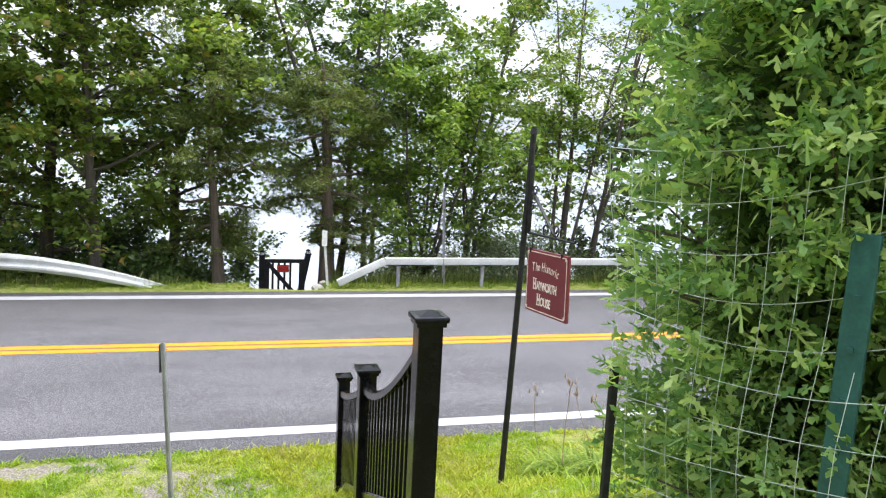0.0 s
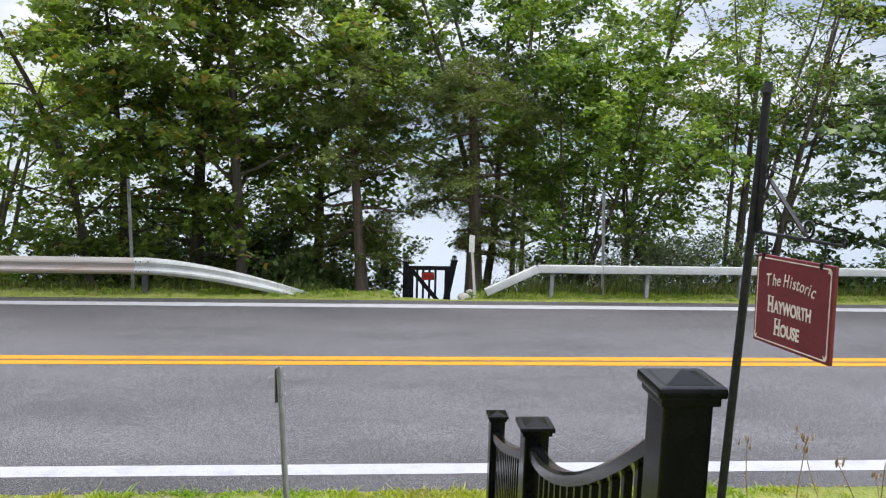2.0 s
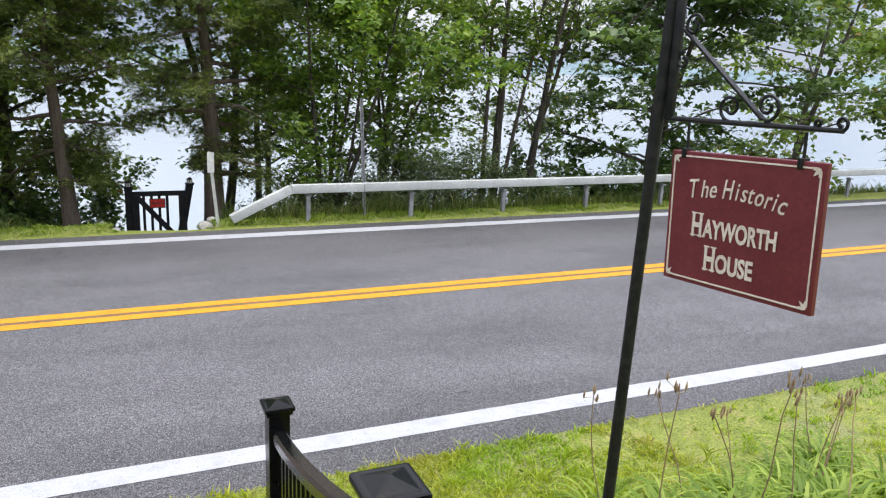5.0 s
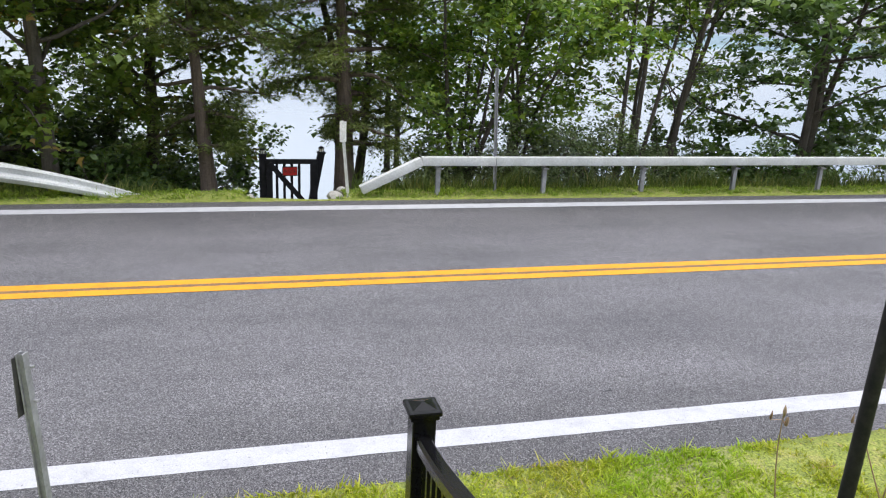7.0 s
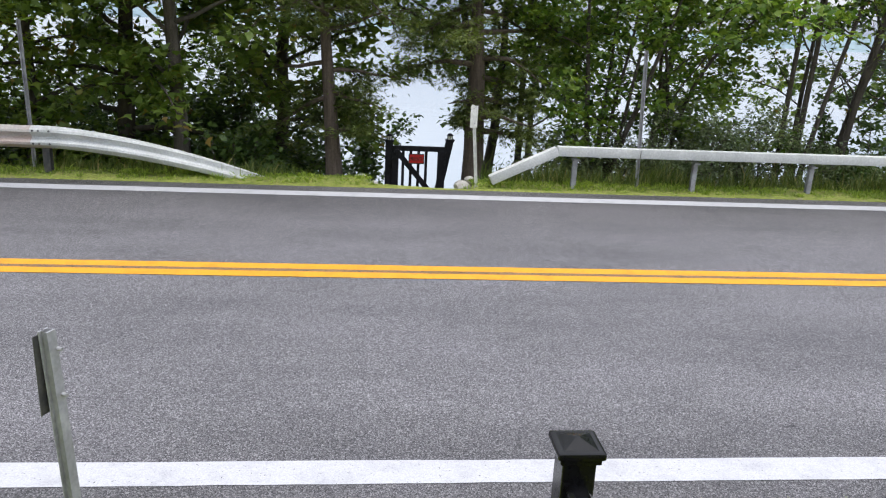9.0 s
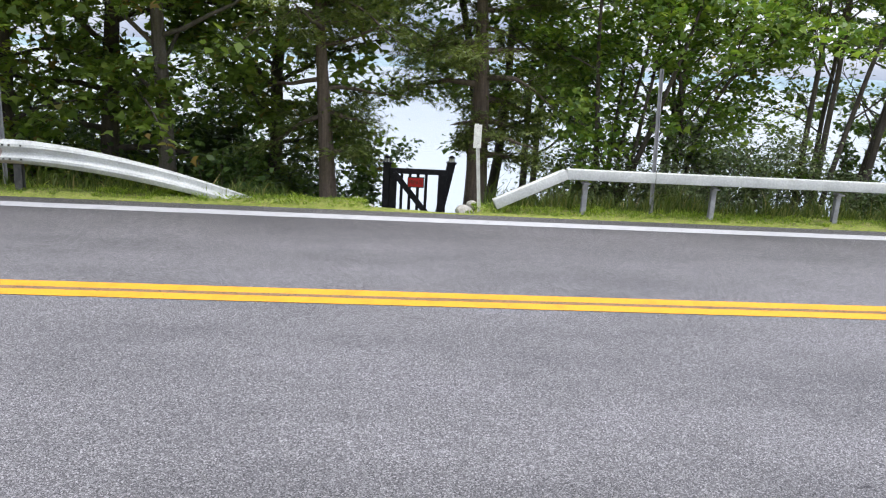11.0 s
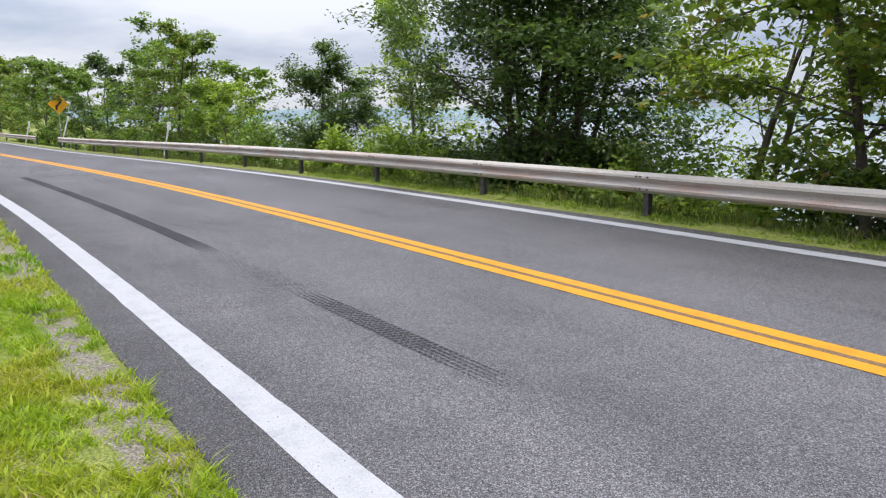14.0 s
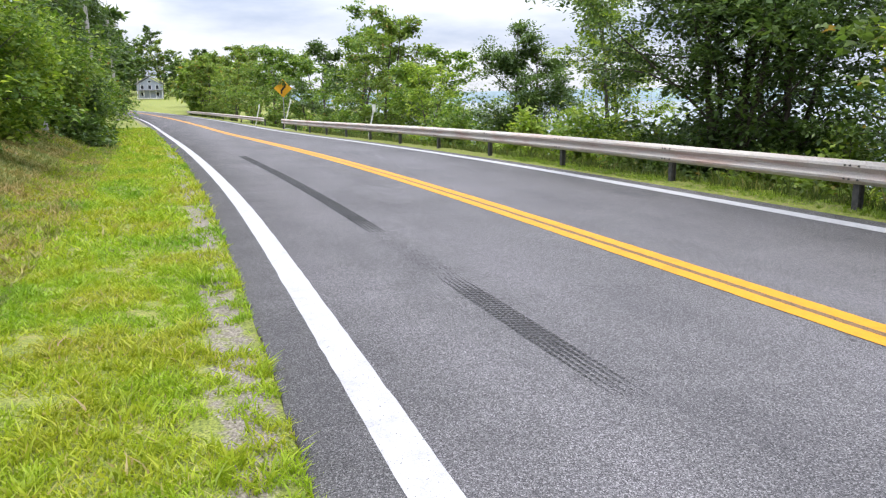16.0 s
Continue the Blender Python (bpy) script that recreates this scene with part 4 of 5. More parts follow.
def box_rail():
    t = thing("box_beam_guard_rail", (2.7, RAIL_Y, 0), "pale weathered box-beam guard rail on steel posts", "guard rail")
    s = 0.142
    for nm, x0, z0, x1, z1 in (("end_section", -0.98, 0.13, 0.0, 0.6), ("beam", 0.0, 0.6, 1.26, 0.6), ("beam", 1.266, 0.6, 9.4, 0.62), ("beam", 9.406, 0.62, 18.8, 0.63), ("beam", 18.806, 0.63, 60, 0.63)):
        bm = bmesh.new()
        d = Vector((x1 - x0, 0, z1 - z0))
        a = math.degrees(math.atan2(d.z, d.x))
        m = Matrix.Translation((x0, 0, z0)) @ Matrix.Rotation(-radians(a), 4, "Y")
        box(bm, (d.length / 2, 0, 0), (d.length, s, s), m, 0.014)
        part(nm, bm, "galv_white", t, "", True)
    for k in range(16):
        x = 0.3 + 1.88 * k
        z = float(land(2.7 + x, RAIL_Y + 0.1))
        bm = bmesh.new()
        top = 0.5
        for dy in (-0.03, 0.03):
            box(bm, (x, 0.05 + dy, (top + z - 0.15) / 2), (0.07, 0.008, top - z + 0.15))
        box(bm, (x, 0.05, (top + z - 0.15) / 2), (0.008, 0.056, top - z + 0.15))
        box(bm, (x, 0.03, 0.475), (0.1, 0.14, 0.02))
        part("post", bm, "galv", t, "steel I-section post")


box_rail()


def w_rail(name, x_end, posts, label, ramp_end, top=0.715, y=RAIL_Y, far=False):
    """Corrugated rail in sections, its near end bent down into the ground."""
    t = thing(name, (0, 0, 0), label, "guard rail")
    prof = [(0.0, 0.156), (-0.02, 0.15), (-0.075, 0.105), (-0.082, 0.07), (-0.02, 0.02), (-0.012, 0.0), (-0.02, -0.02), (-0.082, -0.07), (-0.075, -0.105), (-0.02, -0.15), (0.0, -0.156)]
    back = [(px + 0.006, pz * 0.985) for px, pz in reversed(prof)]
    prof = prof + back

    def height(x):
        if ramp_end is None or x < posts[0]:
            return top - 0.156 + float(dip(x))
        u = (x - posts[0]) / (ramp_end - posts[0])
        return (top - 0.156) * (1 - u ** 1.35) + 0.03 * math.sin(u * math.pi) - 0.1 * u ** 2

    def section(x0, x1, n, proud):
        bm = bmesh.new()
        old = None
        for i in range(n + 1):
            x = x0 + (x1 - x0) * i / n
            u = 0 if ramp_end is None or x < posts[0] else (x - posts[0]) / (ramp_end - posts[0])
            z = height(x)
            k = math.radians(62) * u
            ring = []
            for py, pz in prof:
                yy, zz = py * math.cos(k) + pz * math.sin(k), pz * math.cos(k) - py * math.sin(k)
                ring.append(bm.verts.new((x, y + float(bow(x)) + yy - proud + 0.25 * u * u, z + zz * (1 - 0.25 * u))))
            if old:
                for q in range(len(prof)):
                    bm.faces.new((old[q], old[(q + 1) % len(prof)], ring[(q + 1) % len(prof)], ring[q]))
            else:
                bm.faces.new(ring)
            old = ring
        bm.faces.new(list(reversed(old)))
        return bm

    if ramp_end is not None:
        part("end_section", section(posts[0] - 0.16, ramp_end, 26, 0.004), "galv_white", t, "pale end section bent down into the grass", True)
    for i in range(len(posts) - 1):
        part("rail_section", section(posts[i + 1] - 0.16, posts[i] + 0.16, 4, 0.0 + 0.004 * (i % 2)), "rail_rust", t, "", True)
    if x_end < posts[-1] - 0.5:
        part("rail_section", section(x_end, posts[-1] + 0.16, 3, 0.002), "rail_rust", t, "", True)
    for i, px in enumerate(posts):
        yb = y + float(bow(px))
        z = float(land(px, yb + 0.1))
        bm = bmesh.new()
        for dy in (0.012, 0.1):
            box(bm, (px, yb + dy, (top - 0.1 + float(dip(px)) + z - 0.15) / 2), (0.1, 0.008, top - 0.1 + float(dip(px)) - z + 0.15))
        box(bm, (px, yb + 0.056, (top - 0.1 + float(dip(px)) + z - 0.15) / 2), (0.008, 0.09, top - 0.1 + float(dip(px)) - z + 0.15))
        part("post", bm, "dark_steel", t, "dull steel I-section post")
        if not far:
            for dx in (-0.12, -0.04, 0.1):
                for dz in (0.09, -0.09):
                    part("splice_bolt", cyl(bmesh.new(), (px + dx, yb - 0.084, top - 0.156 + dz + float(dip(px))), (px + dx, yb - 0.1, top - 0.156 + dz + float(dip(px))), 0.014, 0.012, 8), "dark_steel", t)
    return t


w_rail("corrugated_guard_rail", -52.5, [-4.62 - 3.97 * k for k in range(13)], "weathered corrugated steel guard rail with pinkish rust bloom", -1.5)
w_rail("corrugated_guard_rail", -118, [-60 - 6.0 * k for k in range(10)], "distant corrugated guard rail round the bend", None, 0.66, 7.6, True)
channel_post(-34.0, 7.9 + float(bow(-34.0)), -0.2, 1.38, (0.22, 0), "leaning white marker post behind the guard rail", 90, "plastic_white", 0.07, (0.16, 0.32))
channel_post(-54.0, 7.85 + float(bow(-54.0)), -0.4, 1.7, (0.3, 0), "leaning white marker post at the rail's end", 90, "plastic_white", 0.09, (0.12, 0.3))
channel_post(-63.0, 7.4 + float(bow(-63)), -0.4, 1.35, (0.24, 0), "leaning white marker post at the rail's end", 90, "plastic_white", 0.09, (0.12, 0.3))


def curve_sign():
    """A yellow diamond with a black bent arrow, on a steel post."""
    x, y = -55.5, 8.25 + float(bow(-55.5))
    t = thing("curve_warning_sign", (x, y, -0.4), "yellow diamond road sign with a black bent arrow", "road sign")
    part("sign_post", box(bmesh.new(), (0, 0, 1.35), (0.06, 0.06, 2.8), None, 0.01), "galv", t)
    m = Matrix.Translation((0.05, 0, 2.85)) @ Matrix.Rotation(radians(45), 4, "X")
    part("panel", box(bmesh.new(), (0, 0, 0), (0.01, 0.89, 0.89), m, 0.004), "sign_yellow", t)
    bm = bmesh.new()
    for cy, cz, sy, sz, r in ((-0.12, -0.22, 0.12, 0.3, 0), (0.0, -0.02, 0.12, 0.3, -40), (0.12, 0.14, 0.12, 0.2, 0)):
        box(bm, (0, 0, 0), (0.006, sy, sz), Matrix.Translation((0.062, cy, 2.85 + cz)) @ Matrix.Rotation(radians(r), 4, "X"))
    vs = [bm.verts.new((0.064, 0.12 + a, 2.85 + b)) for a, b in ((-0.16, 0.22), (0.16, 0.22), (0, 0.42))]
    bm.faces.new(vs)
    part("arrow", bm, "sign_black", t, "black bent arrow")


curve_sign()


# ---------------------------------------------------------------- gate to the lake
def lake_gate():
    y, zg = 9.1, float(land(0.7, 9.1)) - 0.05
    for x, top, lean in ((0.235, 0.43, 0.0), (1.02, 0.47, 0.19)):
        t = thing("gate_post", (x, y, zg), "black painted gate post with a small lantern cap", "gate post", "posts of the lake gate")
        h = top - zg
        sh = Matrix.Identity(4)
        sh[0][2] = lean
        bm = box(bmesh.new(), (0, 0, h / 2), (0.125, 0.125, h), sh, 0.008)
        part("shaft", bm, "gate_black", t)
        bm = bmesh.new()
        box(bm, (lean * h, 0, h + 0.01), (0.15, 0.15, 0.025), None, 0.006)
        part("post_cap", bm, "gate_black", t)
        bm = bmesh.new()
        cyl(bm, (lean * h, 0, h + 0.022), (lean * h, 0, h + 0.085), 0.034, 0.04, 12)
        part("lantern_glass", bm, "plastic_white", t, "pale lantern glass")
        bm = bmesh.new()
        cyl(bm, (lean * h, 0, h + 0.085), (lean * h, 0, h + 0.12), 0.062, 0.02, 12)
        for a in range(4):
            px, py = math.cos(a * math.pi / 2) * 0.04, math.sin(a * math.pi / 2) * 0.04
            cyl(bm, (lean * h + px, py, h + 0.022), (lean * h + px, py, h + 0.09), 0.006, 0.006, 6)
        part("lantern_roof", bm, "gate_black", t)
    g = thing("lake_gate", (0.285, y - 0.09, zg + 0.12), "black wooden gate with square pickets and a diagonal brace", "gate")
    w, top, foot = 0.89, 0.36 - zg - 0.12, 0.03
    part("top_rail", box(bmesh.new(), (w / 2, 0, top - 0.03), (w, 0.045, 0.085), None, 0.005), "gate_black", g)
    part("bottom_rail", box(bmesh.new(), (w / 2, 0, foot + 0.03), (w, 0.045, 0.07), None, 0.005), "gate_black", g)
    for x, sx in ((0.055, 0.11), (w - 0.065, 0.13)):
        part("stile", box(bmesh.new(), (x, 0, (top + foot) / 2), (sx, 0.04, top - foot - 0.04), None, 0.004), "gate_black", g)
    for k in range(4):
        part("picket", box(bmesh.new(), (0.185 + k * 0.128, 0.012, (top + foot) / 2), (0.046, 0.022, top - foot - 0.03)), "gate_black", g)
    a, b = Vector((0.06, 0, top - 0.06)), Vector((w - 0.1, 0, foot + 0.03))
    d = b - a
    m = Matrix.Translation((a + b) / 2 + Vector((0, -0.026, 0))) @ Matrix.Rotation(math.atan2(-d.z, d.x), 4, "Y")
    part("brace", box(bmesh.new(), (0, 0, 0), (d.length, 0.022, 0.09), m, 0.004), "gate_black", g)
    s = thing("private_sign", (0.69, y - 0.13, 0.085), "small black sign with red block letters, on the gate", "sign")
    part("panel", box(bmesh.new(), (0, 0, 0.08), (0.26, 0.008, 0.165), None, 0.002), "sign_red", s)
    cu = bpy.data.curves.new("letters", "FONT")
    cu.body, cu.size, cu.extrude, cu.align_x, cu.offset = "PRIVATE", 0.088, 0.001, "CENTER", 0.001
    o = new("letters", cu)
    bpy.context.view_layer.update()
    me = bpy.data.meshes.new_from_object(o.evaluated_get(bpy.context.evaluated_depsgraph_get()))
    bpy.data.objects.remove(o)
    me.materials.clear()
    me.materials.append(MAT["sign_black"])
    lt = new("lettering", me)
    lt.parent = s
    lt.matrix_basis = Matrix.Translation((0, -0.006, 0.045)) @ Matrix.Rotation(radians(90), 4, "X") @ Matrix.Diagonal((0.62, 1.1, 1, 1))
    bm = bmesh.new()
    for cx, cz, sx, sz in ((0, 0.003, 0.26, 0.014), (0, 0.157, 0.26, 0.014), (-0.124, 0.08, 0.014, 0.165), (0.124, 0.08, 0.014, 0.165)):
        box(bm, (cx, -0.0045, cz), (sx, 0.004, sz))
    part("border", bm, "sign_black", s)


lake_gate()


def field_stone(x, y, z, r, seed):
    bm = bmesh.new()
    bmesh.ops.create_icosphere(bm, subdivisions=2, radius=r)
    for v in bm.verts:
        n = noise.noise(Vector(v.co) * 6 + Vector((seed, 0, 0)))
        v.co *= 1 + 0.35 * n
        v.co.z *= 0.75
    t = part("stone", bm, "stone", None, "", True)
    t.matrix_basis = Matrix.Translation((x, y, z))
    tagged(t, "pale grey field stone in the verge by the gate", "stone", "stones by the gate")


for i, (x, y, r) in enumerate(((1.36, 8.0, 0.14), (1.5, 8.1, 0.09), (-0.02, 8.0, 0.09), (-0.2, 8.1, 0.07))):
    field_stone(x, y, float(land(x, y)) + r * 0.4, r, i)


# ---------------------------------------------------------------- wire fence and hedge by the walk
def wire_fence():
    a, b = Vector((0.8, -5.76, 0)), Vector((1.62, -7.7, 0))
    d = b - a
    t = thing("wire_fence", (0, 0, 0), "sagging bright welded wire fence in front of the hedge", "wire fence")
    rows, cols = 13, 26

    def spot(u, k):
        z = float(land(a.x + d.x * u, a.y + d.y * u)) + 0.04 + (1.6 * k / (rows - 1)) + 0.02 * math.sin(u * 9 + k) - 0.09 * math.sin(min(1, u * 2.2) * math.pi) * (k / rows)
        bulge = 0.05 * math.sin(u * 7 + k * 0.4) + 0.03 * math.sin(k * 0.9)
        return (a.x + d.x * u + bulge * 0.9, a.y + d.y * u + bulge * 0.4, z)
    for k in range(rows):
        pts = [spot(i / 40, k) for i in range(41)]
        v, f = tubes([(pts, [0.0011] * 41)], 5)
        from_arrays("wire", v, f, "wire", t)
    for c in range(cols):
        pts = [spot(c / (cols - 1), k * (rows - 1) / 12) for k in range(13)]
        v, f = tubes([(pts, [0.001] * 13)], 5)
        from_arrays("wire", v, f, "wire", t)
    g = thing("fence_stake", (1.075, -6.44, float(land(1.075, -6.44)) - 0.1), "dark green steel stake holding the wire fence", "fence stake")
    bm = box(bmesh.new(), (0, 0, 0.72), (0.065, 0.02, 1.45), None, 0.004)
    box(bm, (0.0, 0.02, 0.72), (0.012, 0.035, 1.45))
    part("bar", bm, "green_steel", g)
    for k in range(9):
        part("stud", box(bmesh.new(), (0, -0.013, 0.25 + k * 0.13), (0.014, 0.012, 0.012)), "green_steel", g)
    g.matrix_basis = g.matrix_basis @ Matrix.Rotation(radians(-60), 4, "Z") @ Matrix.Rotation(radians(0.5), 4, "Y")
    p = thing("fence_stake", (0.81, -5.79, float(land(0.81, -5.79)) - 0.1), "slim black stake at the corner of the wire fence", "fence stake")
    part("bar", box(bmesh.new(), (0, 0, 0.5), (0.024, 0.024, 1.05), None, 0.004), "iron", p)


wire_fence()


def arborvitae(x, y, h, r, seed, count, low=0.0):
    """A columnar evergreen: upright trunk and flat sprays set close all round it."""
    rng = np.random.default_rng(seed)
    z0 = float(land(x, y))
    t = thing("arborvitae", (x, y, z0), "dense green arborvitae hedge tree behind the wire", "tree", "hedge by the walk")
    trunk = bend_line(rng, (0, 0, -0.2), (0, 0, 1), h, 8, 0.03)
    wood = [(trunk, np.linspace(0.06, 0.01, 9))]
    pos, out, inner = [], [], []
    for k in range(760):
        u = rng.uniform(low, 1) ** 0.9
        a = rng.uniform(0, 2 * math.pi)
        rr = r * (1 - 0.9 * max(0, u - 0.62)) * rng.uniform(0.86, 1.03)
        p = trunk[int(u * 7)]
        br = bend_line(rng, (p[0], p[1], u * h), (math.cos(a), math.sin(a), 0.5), rr, 4, 0.12, 0.02)
        if k % 6 == 0:
            wood.append((br, np.linspace(0.01, 0.004, 5)))
        pos.append(br[2:])
        inner.append(br[1:3])
        out.append(np.repeat(np.array([[math.cos(a), math.sin(a), 0.35]]), 3, 0))
    pos, out, inner = np.concatenate(pos), np.concatenate(out), np.concatenate(inner)
    pick = rng.integers(0, len(pos), count)
    v, f = wood_mesh(wood)
    from_arrays("trunk", v, f, "bark_red", t, "", True)
    pts = pos[pick] + rng.normal(0, 0.032, (count, 3))
    v, f = leaves(pts, out[pick], 0.054, "scale", rng, 0.35, 0.12, 0.45)
    few = rng.integers(0, len(pos), count // 12)
    v2, f2 = leaves(pos[few] + rng.normal(0, 0.05, (len(few), 3)), out[few], 0.085, "spray", rng, 0.45, 0.22, 0.35)
    from_arrays("foliage", np.concatenate([v, v2]), np.concatenate([f, f2 + len(v)]), "arborvitae", t)
    # inner sprays take a darker leaf colour in place of the hedge's inner shade
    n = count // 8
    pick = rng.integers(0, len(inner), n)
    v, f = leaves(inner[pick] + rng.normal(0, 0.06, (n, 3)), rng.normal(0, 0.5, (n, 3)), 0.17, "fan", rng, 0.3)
    from_arrays("inner_shade_foliage", v, f, "maple_dark", t, "inner sprays coloured dark for the shade inside the hedge")


for i, (x, y, h, r, c) in enumerate(((1.5, -5.9, 3.4, 0.68, 44000), (1.95, -7.0, 3.5, 0.68, 18000), (2.4, -8.1, 3.8, 0.8, 6000), (2.5, -6.1, 3.8, 0.75, 6000))):
    arborvitae(x, y, h, r, 40 + i, c)

tree("overhanging_evergreen", (-2.7, -5.9, float(land(-2.7, -5.9))), 5.2, 1.35, 2.3, "dark evergreen with boughs over the walk", "bark_red", "maple_dark", "frond", 0.09, 13000, 1, 0.1, (0, 0), 40, 77, 0.2, 0.01, 0.14)


# ---------------------------------------------------------------- day lilies and grass
def day_lily(x, y, seed, n=46, stalks=5):
    rng = np.random.default_rng(seed)
    z0 = float(land(x, y))
    t = thing("day_lily_clump", (x, y, z0), "arching day lily clump with dry brown seed stalks", "plant", "day lilies on the bank")
    vs, fs = [], []
    for i in range(n):
        a = rng.uniform(0, 2 * math.pi)
        ln, w = rng.uniform(0.35, 0.62), rng.uniform(0.008, 0.013)
        o = np.array([rng.normal(0, 0.06), rng.normal(0, 0.06), -0.02])
        side = np.array([-math.sin(a), math.cos(a), 0])
        k0 = len(vs)
        for s in range(7):
            u = s / 6
            c = o + np.array([math.cos(a), math.sin(a), 0]) * ln * 0.75 * u ** 1.5 + np.array([0, 0, ln * (1.05 * u - 0.75 * u ** 2.6)])
            ww = w * (1 - u ** 2.2) + 0.001
            vs += [c - side * ww, c + side * ww]
        for s in range(6):
            fs.append((k0 + 2 * s, k0 + 2 * s + 1, k0 + 2 * s + 3, k0 + 2 * s + 2))
    from_arrays("leaves", vs, fs, "bright", t)
    for i in range(stalks):
        lines = []
        ln = bend_line(rng, (rng.normal(0, 0.05), rng.normal(0, 0.05), 0), (rng.normal(0, 0.15), rng.normal(0, 0.15), 1), rng.uniform(0.6, 0.95), 6, 0.06)
        lines.append((ln, np.linspace(0.005, 0.003, 7)))
        for q in range(5):
            e = ln[-1] + rng.normal(0, 0.025, 3)
            lines.append(([ln[-2], ln[-1], e], [0.003, 0.002, 0.002]))
            lines.append(([e, e + [0, 0, 0.012], e + [0.003, 0, 0.03], e + [0.004, 0, 0.05]], [0.003, 0.007, 0.006, 0.001]))
        v, f = tubes(lines, 5)
        from_arrays("flower_stalk", v, f, "straw", t, "dry brown stalk with seed heads", True)


lily_rng = np.random.default_rng(12)
for k in range(13):
    day_lily(2.55 + 0.42 * (k % 5) + lily_rng.uniform(-0.1, 0.1), -1.75 - 0.42 * (k // 5) + lily_rng.uniform(-0.12, 0.12), 100 + k, 70, 1)


def turf(name, x0, x1, v0, v1, count, length, width, seed, label, material="grass", patch=0.45, lean=0.8):
    """Blades scattered over a stretch beside the road, thinner where the soil is bare."""
    rng = np.random.default_rng(seed)
    x = rng.uniform(x0, x1, count)
    v = rng.uniform(v0, v1, count)
    # a good half of the blades stand in tufts
    many = count // 16
    own, tuft = rng.random(count) < 0.6, rng.integers(0, many, count)
    x = np.where(own, x[tuft] + rng.normal(0, 0.022 + width, count), x)
    v = np.where(own, np.clip(v[tuft] + rng.normal(0, 0.022 + width, count), v0, v1), v)
    big = np.where(own, (0.7 + 0.9 * rng.random(many) ** 2)[tuft], 0.75)
    keep = np.array([0.6 * noise.noise((a * 1.4, b * 2.0, 3.1)) + 0.8 * noise.noise((a * 7, b * 7, 1.7)) for a, b in zip(x, v)])
    edge = np.exp(-((v + 0.66) / 0.22) ** 2) * 0.42 * (x < -1.0)
    ok = keep > patch - 1.15 + edge * 1.5 + rng.uniform(-0.2, 0.2, count)
    ok &= ~((v > 7.2) & (np.abs(x - 0.7) < 0.62))
    x, v = x[ok], v[ok]
    y = v + bow(x)
    pos = np.stack([x, y, land(x, y) - 0.01], 1)
    tall = 1 + 1.0 * np.clip(keep[ok], -0.5, 0.9)
    return blades(name, pos, length * tall * big[ok], width, material, seed, label, lean)


turf("lawn_grass", -9.0, -1.6, -3.2, -0.44, 130000, 0.055, 0.0058, 21, "bright green mown grass beside the road", "grass", 0.68)
turf("lawn_grass", -26, -9, -3.3, -0.44, 52000, 0.085, 0.011, 22, "bright green mown grass beside the road", "grass", 0.6)
turf("lawn_grass", -1.6, 3.6, -2.7, -0.44, 60000, 0.05, 0.006, 23, "bright green mown grass beside the road", "grass", 0.55)
turf("lawn_grass", 0.7, 4.2, -5.6, -2.6, 32000, 0.06, 0.0065, 30, "bright green grass on the bank beside the steps", "grass", 0.5)
turf("lawn_grass", 3.6, 12, -3.2, -0.44, 12000, 0.06, 0.008, 24, "bright green mown grass beside the road")
turf("lawn_grass", -60, -26, -4, -0.5, 20000, 0.12, 0.024, 25, "bright green mown grass beside the road")
turf("bank_grass", -34, -4, -6.0, -2.2, 85000, 0.1, 0.0105, 26, "rough dry yellowed grass on the bank", "dry_grass", 0.72)
turf("verge_grass", -20, 14, 7.37, 8.3, 52000, 0.06, 0.0075, 27, "ragged green grass of the far verge", "bright", 0.2)
turf("verge_weeds", -46, -1.2, 7.6, 8.9, 20000, 0.24, 0.008, 28, "tall weeds under the guard rail", "weed", 0.6, 0.35)
turf("verge_weeds", 1.6, 20, 7.72, 9.0, 20000, 0.28, 0.007, 29, "tall weeds under the guard rail", "weed", 0.6, 0.35)

# ---------------------------------------------------------------- trees along the lake
MAPLE = "broad-leaved tree on the lake bank behind the guard rail"
CEDAR = "cedar with dull green sprays beside the lake gate"


def at(x, y):
    return (x, y, float(land(x, y)))


tree("cedar_tree", at(-0.65, 9.3), 5.6, 1.5, 1.35, CEDAR, "bark_red", "cedar", "fan", 0.115, 20000, 1, 0.155, (0.0, 0), 34, 3, 0.05, 0.035, 0.2, "tree", "", 0.5, 0.02)
tree("cedar_tree", at(1.74, 9.6), 5.8, 1.25, 1.5, CEDAR, "bark_red", "cedar", "fan", 0.115, 19000, 1, 0.22, (0.02, 0), 34, 4, 0.05, 0.035, 0.2, "tree", "", 0.5, 0.02)
tree("maple_tree", at(-3.2, 9.6), 10.5, 2.6, 1.9, "tall maple with a grey trunk behind the guard rail", "bark", "maple", "lobed", 0.155, 18000, 1, 0.14, (-0.03, 0), 34, 5, 0.5, 0.03, 0.3, "tree", "", 0, 0.02)
tree("maple_tree", at(-4.4, 10.3), 10, 2.8, 1.6, MAPLE, "bark_dark", "maple", "lobed", 0.165, 14000, 1, 0.17, (-0.02, 0), 34, 6, 0.45, 0.04, 0.3, "tree", "", 0, 0.02)
tree("maple_tree", at(-6.1, 9.9), 9.5, 2.3, 0.9, MAPLE, "bark_dark", "maple", "lobed", 0.165, 15000, 2, 0.13, (0, 0), 36, 7, 0.4, 0.05, 0.3)
